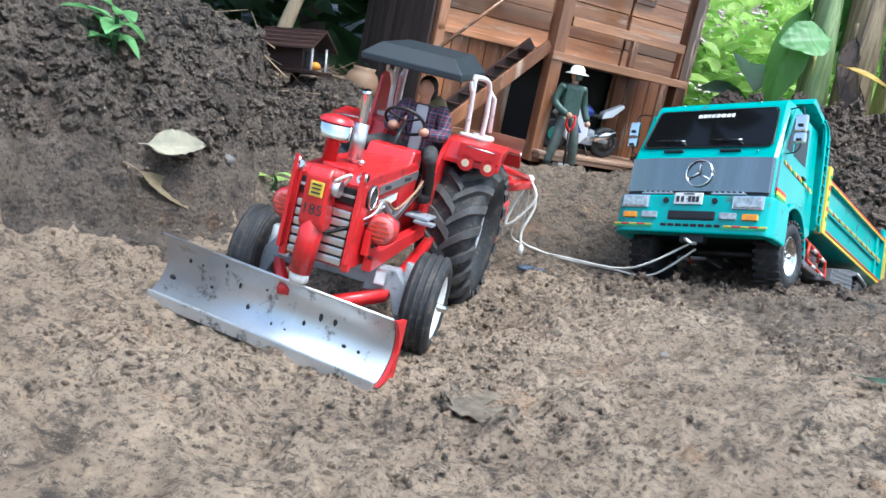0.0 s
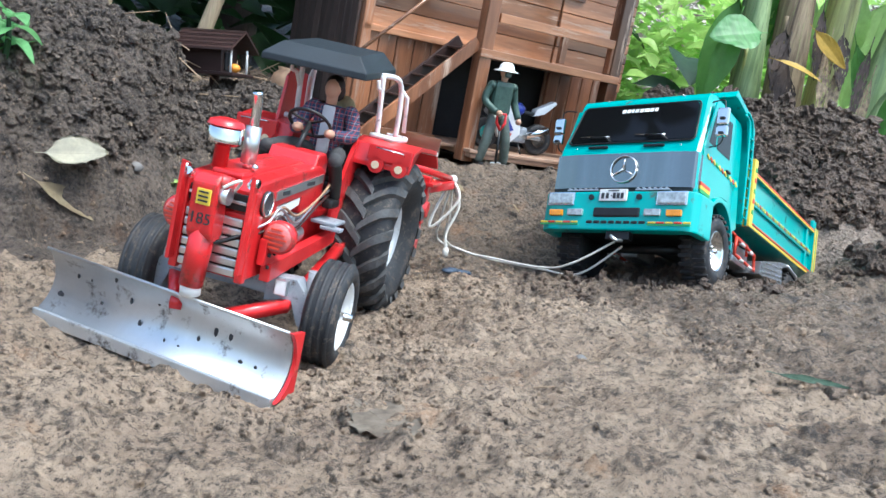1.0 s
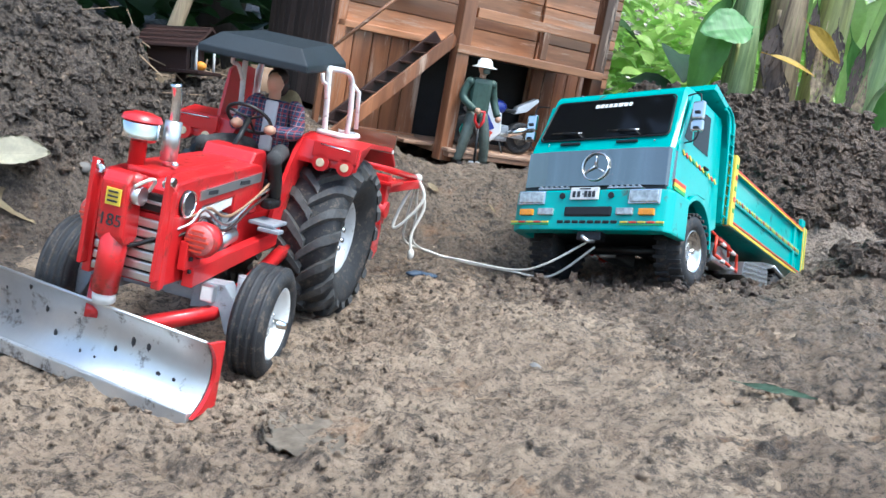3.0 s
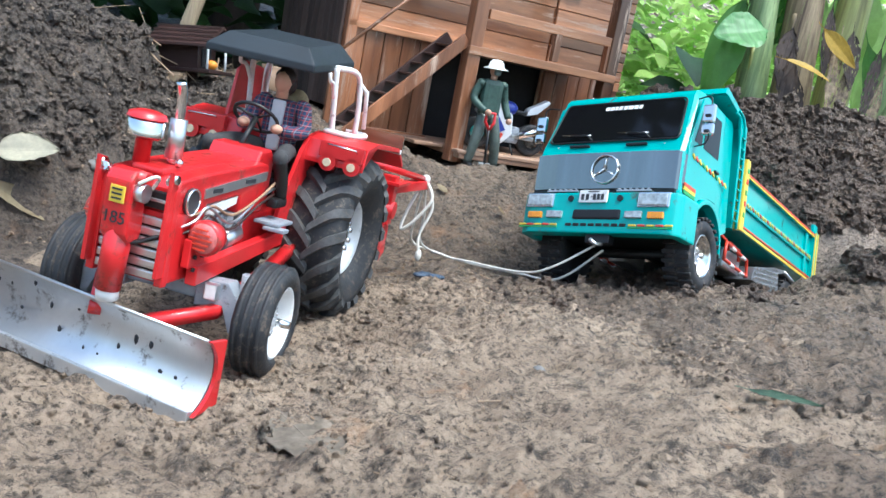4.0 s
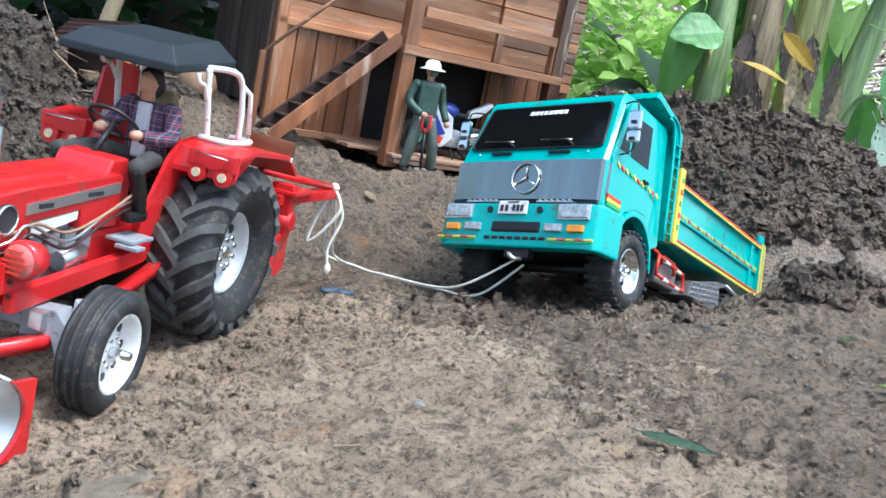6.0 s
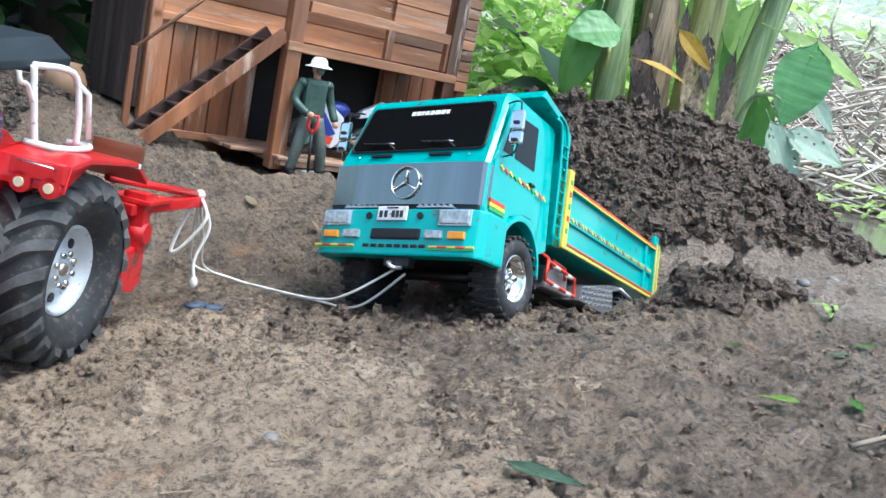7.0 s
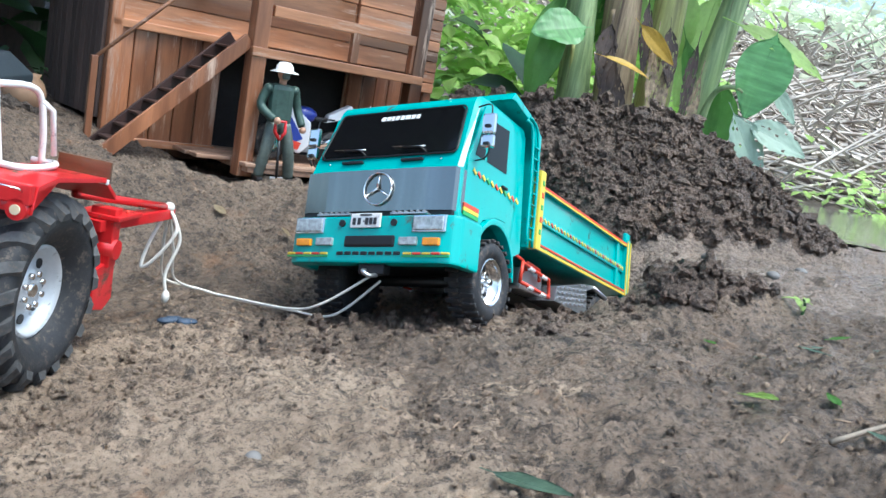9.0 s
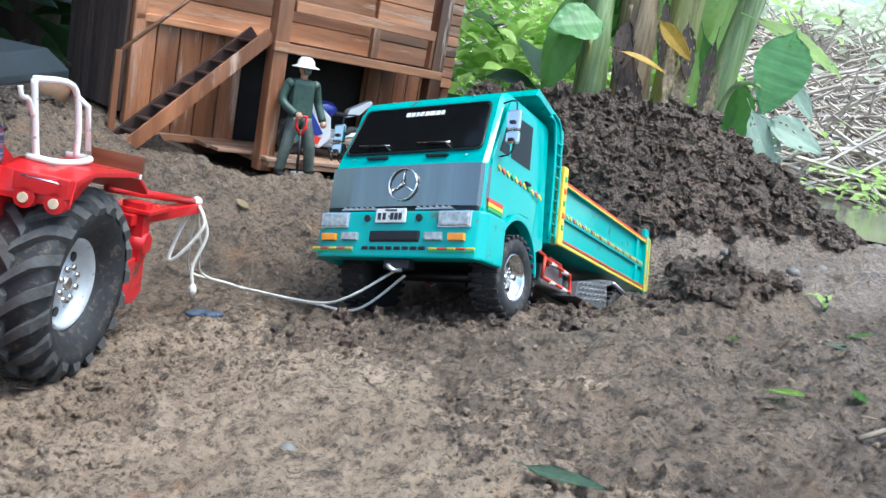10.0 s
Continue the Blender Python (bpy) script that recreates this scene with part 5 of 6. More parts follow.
# dozer arm and blade
arm = part("blade_mast", G().prism([(-0.073, 0.056), (-0.076, 0.092), (-0.080, 0.098), (-0.089, 0.097), (-0.0935, 0.091), (-0.0925, 0.056), (-0.088, 0.050), (-0.077, 0.050)], "x", -0.003, 0.016, 0.002), M["red"], tractor, "red blade mast at the nose")
for s in (-1, 1):
    part("mast_cheek", G().prism([(-0.070, 0.030), (-0.072, 0.099), (-0.080, 0.101), (-0.082, 0.030)], "x", s * 0.0265 + 0.0065, s * 0.0265 + 0.0095, 0.0005), M["red"], arm)
    part("mast_bolt", G().rod((s * 0.0265 + 0.005, -0.076, 0.096), (s * 0.0265 + 0.011, -0.076, 0.096), 0.0032, seg=8), M["chrome"], arm)
part("mast_yoke", G().rod((-0.004, -0.083, 0.092), (0.021, -0.083, 0.092), 0.0056, seg=16), M["red"], arm)
part("pivot_pin", G().rod((0.014, -0.085, 0.084), (0.022, -0.085, 0.084), 0.0062, seg=16), M["aluminium"], arm)
arm.matrix_basis = Matrix.Translation((-0.008, 0.002, 0))
tag = part("yellow_plate", G().box((0.0075, -0.0945, 0.0815), (0.0105, 0.0012, 0.011), 0.0004), M["yellow"], arm, "yellow maker's plate")
for i in range(3):
    part("plate_mark", G().box((0.0075, -0.0954, 0.0848 - 0.003 * i), (0.007, 0.0006, 0.0012)), M["ink"], tag)
font = bpy.data.curves.new("model_number", "FONT")
font.body, font.size, font.extrude, font.align_x = "185", 0.0112, 0.0003, "CENTER"
tmp = new("model_number", font)
dg = bpy.context.evaluated_depsgraph_get()
num_mesh = bpy.data.meshes.new_from_object(tmp.evaluated_get(dg))
bpy.data.objects.remove(tmp)
num_mesh.materials.clear()
num_mesh.materials.append(M["ink"])
num = new("model_number", num_mesh)
num.parent, num.matrix_basis = arm, Matrix.Translation((0.0065, -0.0934, 0.0625)) @ Matrix.Rotation(radians(88), 4, "X")
part("lower_link", G().rod((0.003, -0.082, 0.017), (0.003, -0.0805, 0.009), 0.0075, seg=14), M["white"], arm)
part("mast_tube", G().rod((0.0065, -0.0835, 0.060), (0.003, -0.082, 0.016), 0.0092, 0.0085, 18), M["red"], arm)
# curved mouldboard
prof = []
for i in range(13):
    a = -58 + 104 * i / 12
    prof.append((-0.079 - 0.040 * (1 - math.cos(radians(a))) * 0.9, -0.0175 + 0.0315 * math.sin(radians(a))))
bg = G().prism(prof + [(y + 0.003, z) for y, z in reversed(prof)], "x", -0.136, 0.082, 0)
for f in bg.bm.faces:
    f.smooth = len(f.verts) == 4
blade = part("dozer_blade", bg, M["blade"], tractor, "scratched galvanised dozer blade with red end plates")
for x in (0.0845,):
    part("end_plate", G().prism(prof + [(-0.074, 0.004), (-0.074, -0.040)], "x", x - 0.0015, x + 0.0015), M["red"], blade)
blade.matrix_basis = Matrix.Translation((0.077, -0.092, 0)) @ Matrix.Rotation(radians(-11), 4, "Z") @ Matrix.Translation((-0.082, 0.089, 0))
part("cutting_edge", G().box((-0.027, prof[0][0] + 0.0005, prof[0][1] - 0.002), (0.218, 0.004, 0.010), 0.0008, m=None), M["blade"], blade)
part("top_lip", G().tube([(-0.136, prof[-1][0], prof[-1][1]), (0.083, prof[-1][0], prof[-1][1])], 0.0014, 6), M["aluminium"], blade)
# paint chips on the blade
rc = random.Random(3)
for i in range(15):
    k_ = rc.choice((3, 4, 5, 7, 8, 10))
    y, z = prof[k_]
    s_ = rc.uniform(0.0008, 0.0026) * (2.0 if i == 0 else 1)
    part("paint_chip", G().ball((-0.125 + 0.013 * i, y - 0.0002, z), (s_, 0.0006, s_ * rc.uniform(0.7, 2.2)), sub=1), M["ink"], blade)
# rear linkage
link = part("drawbar_frame", G().tube([(0.024, 0.262, 0.108), (0.052, 0.395, 0.090)], 0.0038, 6), M["red"], tractor, "red rear drawbar frame")
link.matrix_basis = Matrix.Translation((0.028, -0.006, -0.004))
part("drawbar", G().box((0, 0, 0), (0.014, 0.120, 0.010), 0.001, m=axes((0.042, 0.345, 0.082), (0.97, -0.2, 0), (0.16, 0.98, 0.03))), M["red"], link)
part("drawbar_plate", G().box((0.032, 0.315, 0.088), (0.040, 0.050, 0.004), 0.0008), M["red"], link)
part("mast_leg", G().box((0.036, 0.300, 0.070), (0.022, 0.014, 0.052), 0.001), M["red"], link)
part("leg_roller", G().rod((0.024, 0.300, 0.060), (0.050, 0.300, 0.060), 0.009, seg=14), M["red"], link)
part("linkage_foot", G().prism([(0.275, 0.010), (0.278, 0.045), (0.312, 0.050), (0.316, 0.012), (0.300, 0.004)], "x", 0.020, 0.044, 0.001), M["red"], link)
for i in range(4):
    part("bolt", G().rod((0.022 + 0.008 * i, 0.305 + 0.005 * i, 0.089), (0.022 + 0.008 * i, 0.305 + 0.005 * i, 0.0925), 0.0016, seg=6), M["redline"], link)

# ---- toy driver ----
T = TRACTOR
d = G()
d.ball((0.0, 0.135, 0.1735), (0.0085, 0.0095, 0.0115), mi=0)
d.ball((0.0, 0.1395, 0.1785), (0.0105, 0.0105, 0.0100), mi=1)
d.ball((0.0, 0.1435, 0.1715), (0.0110, 0.0085, 0.0120), mi=1)
d.rod((0, 0.138, 0.158), (0, 0.136, 0.172), 0.006, mi=0)
d.box((0, 0.147, 0.129), (0.036, 0.022, 0.056), 0.009, mi=4)
d.box((0, 0.1350, 0.131), (0.013, 0.006, 0.050), 0.0025, mi=3)
d.lathe([(0.0, 0.006), (0.009, 0.005), (0.010, 0.0), (0.015, -0.0015), (0.015, -0.003), (0.0, -0.001)], Matrix.Translation((0.008, 0.1620, 0.154)) @ Matrix.Rotation(radians(75), 4, "Z"), 20, mi=7)
for s in (-1, 1):
    d.ball((s * 0.020, 0.146, 0.151), (0.0092, 0.0098, 0.0090), mi=4)
    d.tube(bent([(s * 0.022, 0.145, 0.151), (s * 0.030, 0.132, 0.130), (s * 0.020, 0.104, 0.129)], 5), 0.0080, 10, mi=4, r2=0.0064)
    d.ball((s * 0.017, 0.099, 0.130), (0.0058, 0.0070, 0.0050), mi=0)
    d.tube(bent([(s * 0.012, 0.150, 0.103), (s * 0.026, 0.112, 0.110), (s * 0.036, 0.076, 0.106)], 5), 0.0095, 10, mi=5, r2=0.0072)
    d.ball((s * 0.036, 0.075, 0.107), (0.0074, 0.0074, 0.0078), mi=5)
    d.tube(bent([(s * 0.036, 0.075, 0.106), (s * 0.038, 0.082, 0.086), (s * 0.038, 0.087, 0.070)], 5), 0.0070, 10, mi=6, r2=0.0060)
    d.box((s * 0.038, 0.081, 0.0655), (0.011, 0.026, 0.009), 0.003, mi=6)
d.ball((0, 0.150, 0.100), (0.020, 0.016, 0.014), mi=5)
solid("toy_driver", d, [M["skin"], M["hair"], M["denim"], M["shirt"], M["plaid"], M["trousers"], M["boots"], M["straw_hat"]], "toy driver in plaid jacket seated on the tractor", "figurine", T @ Matrix.Translation((0.0, 0.012, 0.0130)) @ Matrix.Scale(0.88, 4))

# ---- toy worker with spade ----
man = G()
for s in (-1, 1):
    man.tube(bent([(s * 0.009, 0, 0.092), (s * 0.018, -0.006, 0.052), (s * 0.025, 0.0, 0.010)], 5), 0.0105, 12, mi=1, r2=0.0080)
    man.box((s * 0.026, -0.006, 0.005), (0.011, 0.026, 0.010), 0.003, mi=3)
    man.ball((s * 0.0205, 0.002, 0.144), (0.0085, 0.0095, 0.0085), mi=0)
man.box((0, 0.002, 0.122), (0.037, 0.023, 0.062), 0.009, mi=0)
man.ball((0, 0.002, 0.093), (0.0185, 0.0125, 0.012), mi=1)
man.tube(bent([(-0.021, 0.002, 0.145), (-0.030, 0.002, 0.118), (-0.014, -0.019, 0.099)], 6), 0.0076, 10, mi=0, r2=0.006)
man.tube(bent([(0.021, 0.002, 0.145), (0.029, 0.004, 0.118), (0.036, -0.006, 0.092)], 6), 0.0076, 10, mi=0, r2=0.006)
man.ball((-0.010, -0.022, 0.098), 0.0056, mi=2)
man.ball((0.037, -0.008, 0.087), 0.0056, mi=2)
man.rod((0, 0.001, 0.150), (0, 0.0, 0.164), 0.0058, mi=2)
man.ball((0, -0.001, 0.169), (0.0098, 0.0112, 0.0128), mi=2)
man.box((0, -0.0105, 0.165), (0.012, 0.008, 0.010), 0.0035, mi=1)
man.lathe([(0.0, 0.0215), (0.008, 0.0205), (0.0125, 0.0155), (0.0135, 0.009), (0.0215, 0.0058), (0.0215, 0.0048), (0.0, 0.0068)], Matrix.Translation((0, -0.001, 0.165)) @ Matrix.Rotation(radians(-90), 4, "Y"), 24, mi=4)
MAN = axes((0.008, 1.462, 0.090), (0.90, 0.42, 0.06), (-0.42, 0.90, 0.0)) @ Matrix.Scale(0.965, 4)
solid("toy_worker", man, [M["olive"], M["olive2"], M["skin"], M["boots"], M["white"]], "green-painted toy worker with white sun hat standing on the slope", "figurine", MAN)
spade = thing("toy_spade", "toy spade with red grip and steel blade stuck in the soil", "spade", MAN @ Matrix.Translation((-0.004, -0.030, -0.020)) @ Matrix.Rotation(radians(-5), 4, "X"))
part("shaft", G().rod((0, 0, 0.028), (0, 0, 0.098), 0.0022, seg=10), M["black"], spade)
part("grip", G().tube([(0, 0, 0.090), (-0.008, 0, 0.102), (-0.008, 0, 0.118), (0.008, 0, 0.118), (0.008, 0, 0.102), (0, 0, 0.090)], 0.0027, 8), M["red"], spade, "red D-shaped grip")
part("shovel_blade", G().prism([(-0.010, 0.034), (0.010, 0.034), (0.011, 0.012), (0.006, 0.001), (0, -0.003), (-0.006, 0.001), (-0.011, 0.012)], "y", -0.0012, 0.0012, 0.0004), M["aluminium"], spade)

# ---- motorcycle on the house deck ----
BIKE = HOUSE @ pose(0.112, 0.03, 0.003, 0, 0, -8) @ Matrix.Scale(1.12, 4)
bike = thing("toy_motorcycle", "white and blue toy racing motorcycle on the house deck", "motorcycle", BIKE)
for x, nm in ((-0.048, "front_wheel"), (0.048, "rear_wheel")):
    w = wheel(bike, (x, 0, 0.026), 0.025, 0.012, 0, M["black"], 1, 0.0, 0.0, nm, 5, 0.68)
    w.matrix_basis = Matrix.Translation((x, 0, 0.026)) @ Matrix.Rotation(radians(90), 4, "Z")
    part("brake_disc", G().rod((-0.008, 0, 0), (-0.0065, 0, 0), 0.012, seg=18), M["chrome"], w)
    part("spoke", G().box((0.004, 0, 0), (0.003, 0.034, 0.004)), M["aluminium"], w)
    part("spoke", G().box((0.004, 0, 0), (0.003, 0.004, 0.034)), M["aluminium"], w)
part("engine", G().box((0.004, 0, 0.030), (0.040, 0.020, 0.026), 0.004), M["grey"], bike)
part("fairing", G().prism([(-0.052, 0.058), (-0.040, 0.078), (-0.022, 0.082), (0.006, 0.060), (0.010, 0.030), (-0.006, 0.014), (-0.030, 0.022), (-0.038, 0.048)], "y", -0.013, 0.013, 0.003), M["bike_white"], bike, "white racing fairing with blue flash")
for s in (-1, 1):
    part("fairing_flash", G().prism([(-0.046, 0.060), (-0.026, 0.066), (-0.004, 0.036), (-0.016, 0.030)], "y", s * 0.0132, s * 0.0142), M["bike_blue"], bike)
    part("red_flash", G().prism([(-0.024, 0.034), (-0.006, 0.030), (-0.010, 0.020), (-0.026, 0.024)], "y", s * 0.0132, s * 0.0144), M["redline"], bike)
    part("fork", G().rod((-0.048, s * 0.009, 0.026), (-0.034, s * 0.009, 0.074), 0.0022, seg=8), M["chrome"], bike)
    part("grip", G().rod((-0.030, s * 0.010, 0.080), (-0.022, s * 0.026, 0.082), 0.0020, seg=8), M["black"], bike)
    part("swing_arm", G().box((0.030, s * 0.009, 0.028), (0.040, 0.003, 0.006), 0.001), M["aluminium"], bike)
part("tank", G().ball((-0.002, 0, 0.070), (0.020, 0.012, 0.012)), M["bike_blue"], bike)
part("seat", G().box((0.026, 0, 0.066), (0.028, 0.014, 0.006), 0.002), M["black"], bike)
part("tail", G().prism([(0.030, 0.062), (0.034, 0.074), (0.066, 0.092), (0.070, 0.088), (0.050, 0.068)], "y", -0.008, 0.008, 0.002), M["bike_white"], bike)
part("silencer", G().rod((0.020, -0.014, 0.030), (0.056, -0.016, 0.044), 0.005, 0.0065, 14), M["chrome"], bike)
part("screen", G().prism([(-0.042, 0.078), (-0.030, 0.092), (-0.022, 0.084)], "y", -0.009, 0.009, 0.001), M["glass_dark"], bike)
part("side_stand", G().rod((0.010, -0.010, 0.016), (0.012, -0.022, 0.000), 0.0014, seg=6), M["black"], bike)

# ---- tow rope ----
tipw = TRACTOR @ Vector((0.082, 0.391, 0.086))
hook = TRUCK @ Vector((0.004, 0.020, -0.056))


def rope_line(pts):
    out = []
    for x, y, lift in pts:
        out.append((x, y, gz(x, y) + lift))
    return out


rope = thing("tow_rope", "doubled white cord tied between tractor and lorry", "rope", Matrix.Identity(4))
for off, sag in ((0.0, 0.0), (0.010, 0.006)):
    mid = rope_line([(-0.052 + off, 1.030, 0.060), (-0.050 + off, 1.055, 0.024), (-0.020 + off, 1.085 + off, 0.010), (0.020, 1.078 - off, 0.009), (0.085, 1.036 - off, 0.009)])
    mid = mid + [(0.128 - 1.2 * off, 1.010 - off, gz(0.128, 1.01) + 0.012 + 2.2 * sag)]
    part("strand", G().tube(bent([tipw] + mid + [hook + Vector((-1.0 * off, 0.0, 0.6 * sag))], 8), 0.0014, 8), M["rope"], rope)
loop = bent([tipw, tipw + Vector((0.012, -0.010, -0.020)), tipw + Vector((-0.004, -0.012, -0.050)), tipw + Vector((-0.016, -0.010, -0.060)), tipw + Vector((-0.012, -0.006, -0.035)), tipw], 7)
part("knot_loop", G().tube(loop, 0.0018, 8), M["rope"], rope)
part("knot_loop", G().tube(bent([tipw, tipw + Vector((0.014, 0.004, -0.03)), tipw + Vector((0.006, 0.0, -0.065)), tipw + Vector((0.010, -0.004, -0.085))], 7), 0.0017, 8), M["rope"], rope)
part("knot", G().ball(tipw, 0.0055), M["rope"], rope)
part("frayed_end", G().ball(tipw + Vector((0.010, -0.004, -0.088)), (0.004, 0.004, 0.007)), M["rope"], rope)


# ---- leaves ----
def blade_leaf(length, width, arch=0.2, fold=0.15, rows=14, cols=6, tear=0.0, seed=0, tipness=1.0, thick=0.0):
    """A leaf along +y from the origin: a midrib, two folded halves, a wavy edge, slits when torn."""
    r = random.Random(seed)
    b = bmesh.new()
    grid = []
    for i in range(rows + 1):
        t = i / rows
        wdt = width * 0.5 * (math.sin(math.pi * min(1, t ** 0.75 * 0.97 + 0.02)) ** 0.75) * (1 if t < 0.6 else 1 - 0.25 * tipness * (t - 0.6))
        y, z = length * t * (1 - 0.25 * arch * t), -length * arch * t * t
        row = []
        for j in range(-cols, cols + 1):
            u = j / cols
            wob = 0.06 * width * r.uniform(-1, 1) * abs(u) * (1 + 2 * tear)
            row.append(b.verts.new((u * wdt, y + 0.10 * length * abs(u) * (1 - t), z + fold * abs(u) * wdt + wob * 0.6)))
        grid.append(row)
    for i in range(rows):
        for j in range(2 * cols):
            if tear and abs(j - cols + 0.5) > 1 and r.random() < tear * 0.25:
                continue
            b.faces.new((grid[i][j], grid[i][j + 1], grid[i + 1][j + 1], grid[i + 1][j]))
    if thick:
        bmesh.ops.solidify(b, geom=b.faces[:], thickness=thick)
    return b


def leaf_mesh(name, mat, **kw):
    g = G()
    g.take(blade_leaf(**kw), None, 0, True)
    L = kw["length"]
    a = kw.get("arch", 0.2)
    g.tube([(0, -0.12 * L, 0.0)] + [(0, L * t * (1 - 0.25 * a * t), -L * a * t * t + 0.0) for t in (0.0, 0.25, 0.5, 0.75, 0.98)], max(0.006 * L, 0.0004), 5, 0, 0.0015 * L)
    return g.mesh(name, mat)


def fallen(name, x, y, turn, length, width, mat, label, seed, tilt=(0, 0), lift=0.003, fold=0.15, tear=0.0, group="fallen leaves"):
    ob = new(name, leaf_mesh(name, M[mat], length=length, width=width, arch=-0.06, fold=fold, seed=seed, thick=0.0006, tear=tear))
    h_ = land(np.array([x + 0.02, x - 0.02, x, x]), np.array([y, y, y + 0.02, y - 0.02]), False)
    dx, dy = float(h_[0] - h_[1]) / 0.04, float(h_[2] - h_[3]) / 0.04
    n_ = Vector((-dx, -dy, 1)).normalized()
    ob.matrix_basis = Matrix.Translation((x, y, gz(x, y) + lift)) @ Vector((0, 0, 1)).rotation_difference(n_).to_matrix().to_4x4() @ pose(0, 0, 0, tilt[0], tilt[1], turn)
    return tagged(ob, label, "leaf", group)


fallen("fallen_leaf", -0.084, 0.546, -145, 0.094, 0.050, "leaf_flat", "flat weathered brown leaf with holes pressed in soil", 3, fold=0.01, tear=0.10, lift=0.0012)
fallen("fallen_leaf", 0.227, 0.611, -138, 0.058, 0.017, "leaf_grey", "narrow grey-green leaf lying on the soil", 5, fold=0.2, lift=0.005)
fallen("fallen_leaf", -0.462, 0.838, -62, 0.062, 0.040, "leaf_bleached", "pale bleached leaf leaning on the earth bank", 7, (22, -20), 0.026, 0.3)
fallen("fallen_leaf", -0.462, 0.826, -66, 0.094, 0.022, "leaf_dry", "long curled brown leaf at the foot of the bank", 8, (4, 0), 0.013, 0.3)
fallen("fallen_leaf", -0.028, 1.285, 60, 0.022, 0.013, "leaf_dry", "small dry leaf on the slope", 9, lift=0.004)
fallen("fallen_leaf", 0.060, 1.262, 100, 0.018, 0.011, "leaf_dry", "small pale dry leaf tilted on the slope", 10, (50, 0), 0.008)
fallen("fallen_leaf", 0.438, 0.748, -169, 0.042, 0.016, "leaf_lime", "fresh green leaf on dark mud", 11, (10, 0), 0.006, 0.4)
for i, (x, y) in enumerate(((0.50, 0.72), (0.53, 0.80), (0.56, 0.86), (0.49, 0.84), (0.60, 0.92), (0.55, 0.70), (0.50, 0.65), (0.64, 0.88), (0.47, 0.90), (0.53, 0.61))):
    fallen("fallen_leaf", x, y, i * 67, 0.020 + 0.004 * (i % 3), 0.009, "leaf_grey" if i % 4 else "leaf", "small green leaflet lying on wet mud", 20 + i, (6, 0), 0.004)


def twig(pts, r, label, mat="straw", group="twigs"):
    g = G().tube(bent([(x, y, gz(x, y) + h) for x, y, h in pts], 4), r, 6, 0, r * 0.5)
    solid("twig", g, M[mat], label, "twig", None, group)


twig([(-0.37, 1.05, 0.006), (-0.34, 1.06, 0.012), (-0.30, 1.03, 0.004)], 0.0015, "thin dry twig behind the tractor")
twig([(0.46, 0.66, 0.004), (0.53, 0.68, 0.008), (0.62, 0.70, 0.004)], 0.0022, "thin stick across wet mud", "leaf_wet")
rag = G()
for i in range(5):
    rag.ball((0.006 * i - 0.012, 0.004 * ((i * 7) % 3) - 0.004, 0.004), (0.008, 0.006, 0.0030 + 0.001 * (i % 2)), mi=0, sub=2)
solid("blue_scrap", rag, M["blue_rag"], "crumpled blue-grey scrap lying on the soil", "scrap", pose(-0.020, 0.985, gz(-0.020, 0.985), 0, 0, 20))
for i, (x, y, r_) in enumerate(((0.66, 1.36, 0.012), (0.70, 1.24, 0.009), (0.09, 0.665, 0.006), (0.77, 1.30, 0.008), (-0.40, 0.93, 0.009), (-0.33, 1.02, 0.010), (0.56, 1.02, 0.006))):
    b = bmesh.new()
    bmesh.ops.create_icosphere(b, subdivisions=3, radius=r_)
    for v in b.verts:
        v.co *= 1 + 0.25 * noise.noise(v.co * 90 + Vector((i, 0, 0)))
        v.co.z *= 0.65
    solid("pebble", G().take(b, None, 0, True), M["stone"], "small rounded grey stone on the soil", "stone", pose(x, y, gz(x, y) + 0.2 * r_), "pebbles")

# ---- spirit house on a post, jar, broad-leaf plant by the tractor ----
SX, SY = -0.438, 1.30
SZ = 0.152
shrine = thing("spirit_house", "dark brown wooden spirit house on a post", "spirit house", pose(SX, SY, SZ, 0, -8, -14) @ Matrix.Scale(0.86, 4))
part("post", G().rod((0, 0, gz(SX, SY) - SZ - 0.01), (0, 0, -0.006), 0.009, seg=10), M["wood_dark"], shrine)
part("base", G().box((0, 0, -0.003), (0.112, 0.075, 0.006), 0.001), M["wood_dark"], shrine)
part("room", G().box((-0.012, 0, 0.021), (0.078, 0.055, 0.042), 0.001), M["wood_dark"], shrine)
# near-black slab for the shade inside the doorway
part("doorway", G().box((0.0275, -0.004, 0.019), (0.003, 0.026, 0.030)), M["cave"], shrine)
for s in (-1, 1):
    rf = part("roof_side", G().prism([(0.0, 0.074), (s * 0.050, 0.040), (s * 0.050, 0.036), (0.0, 0.069)], "x", -0.066, 0.058), M["wood_dark"], shrine)
    for i in range(4):
        part("roof_batten", G().box((-0.004, s * (0.008 + 0.012 * i), 0.0715 - 0.0082 * i), (0.125, 0.0022, 0.002)), M["wood_dark"], rf)
    part("pillar", G().rod((0.046, s * 0.028, 0.0), (0.046, s * 0.028, 0.042), 0.0022, seg=8), M["white"], shrine)
solid("orange", G().ball((0, 0, 0), (0.011, 0.009, 0.008)), M["orange"], "orange fruit offered on the spirit house ledge", "fruit", shrine.matrix_basis @ Matrix.Translation((0.048, -0.018, 0.008)))
jar = thing("earthen_jar", "round earthenware jar by the house wall", "jar", pose(-0.362, 1.47, gz(-0.362, 1.47) - 0.008) @ Matrix.Scale(0.72, 4))
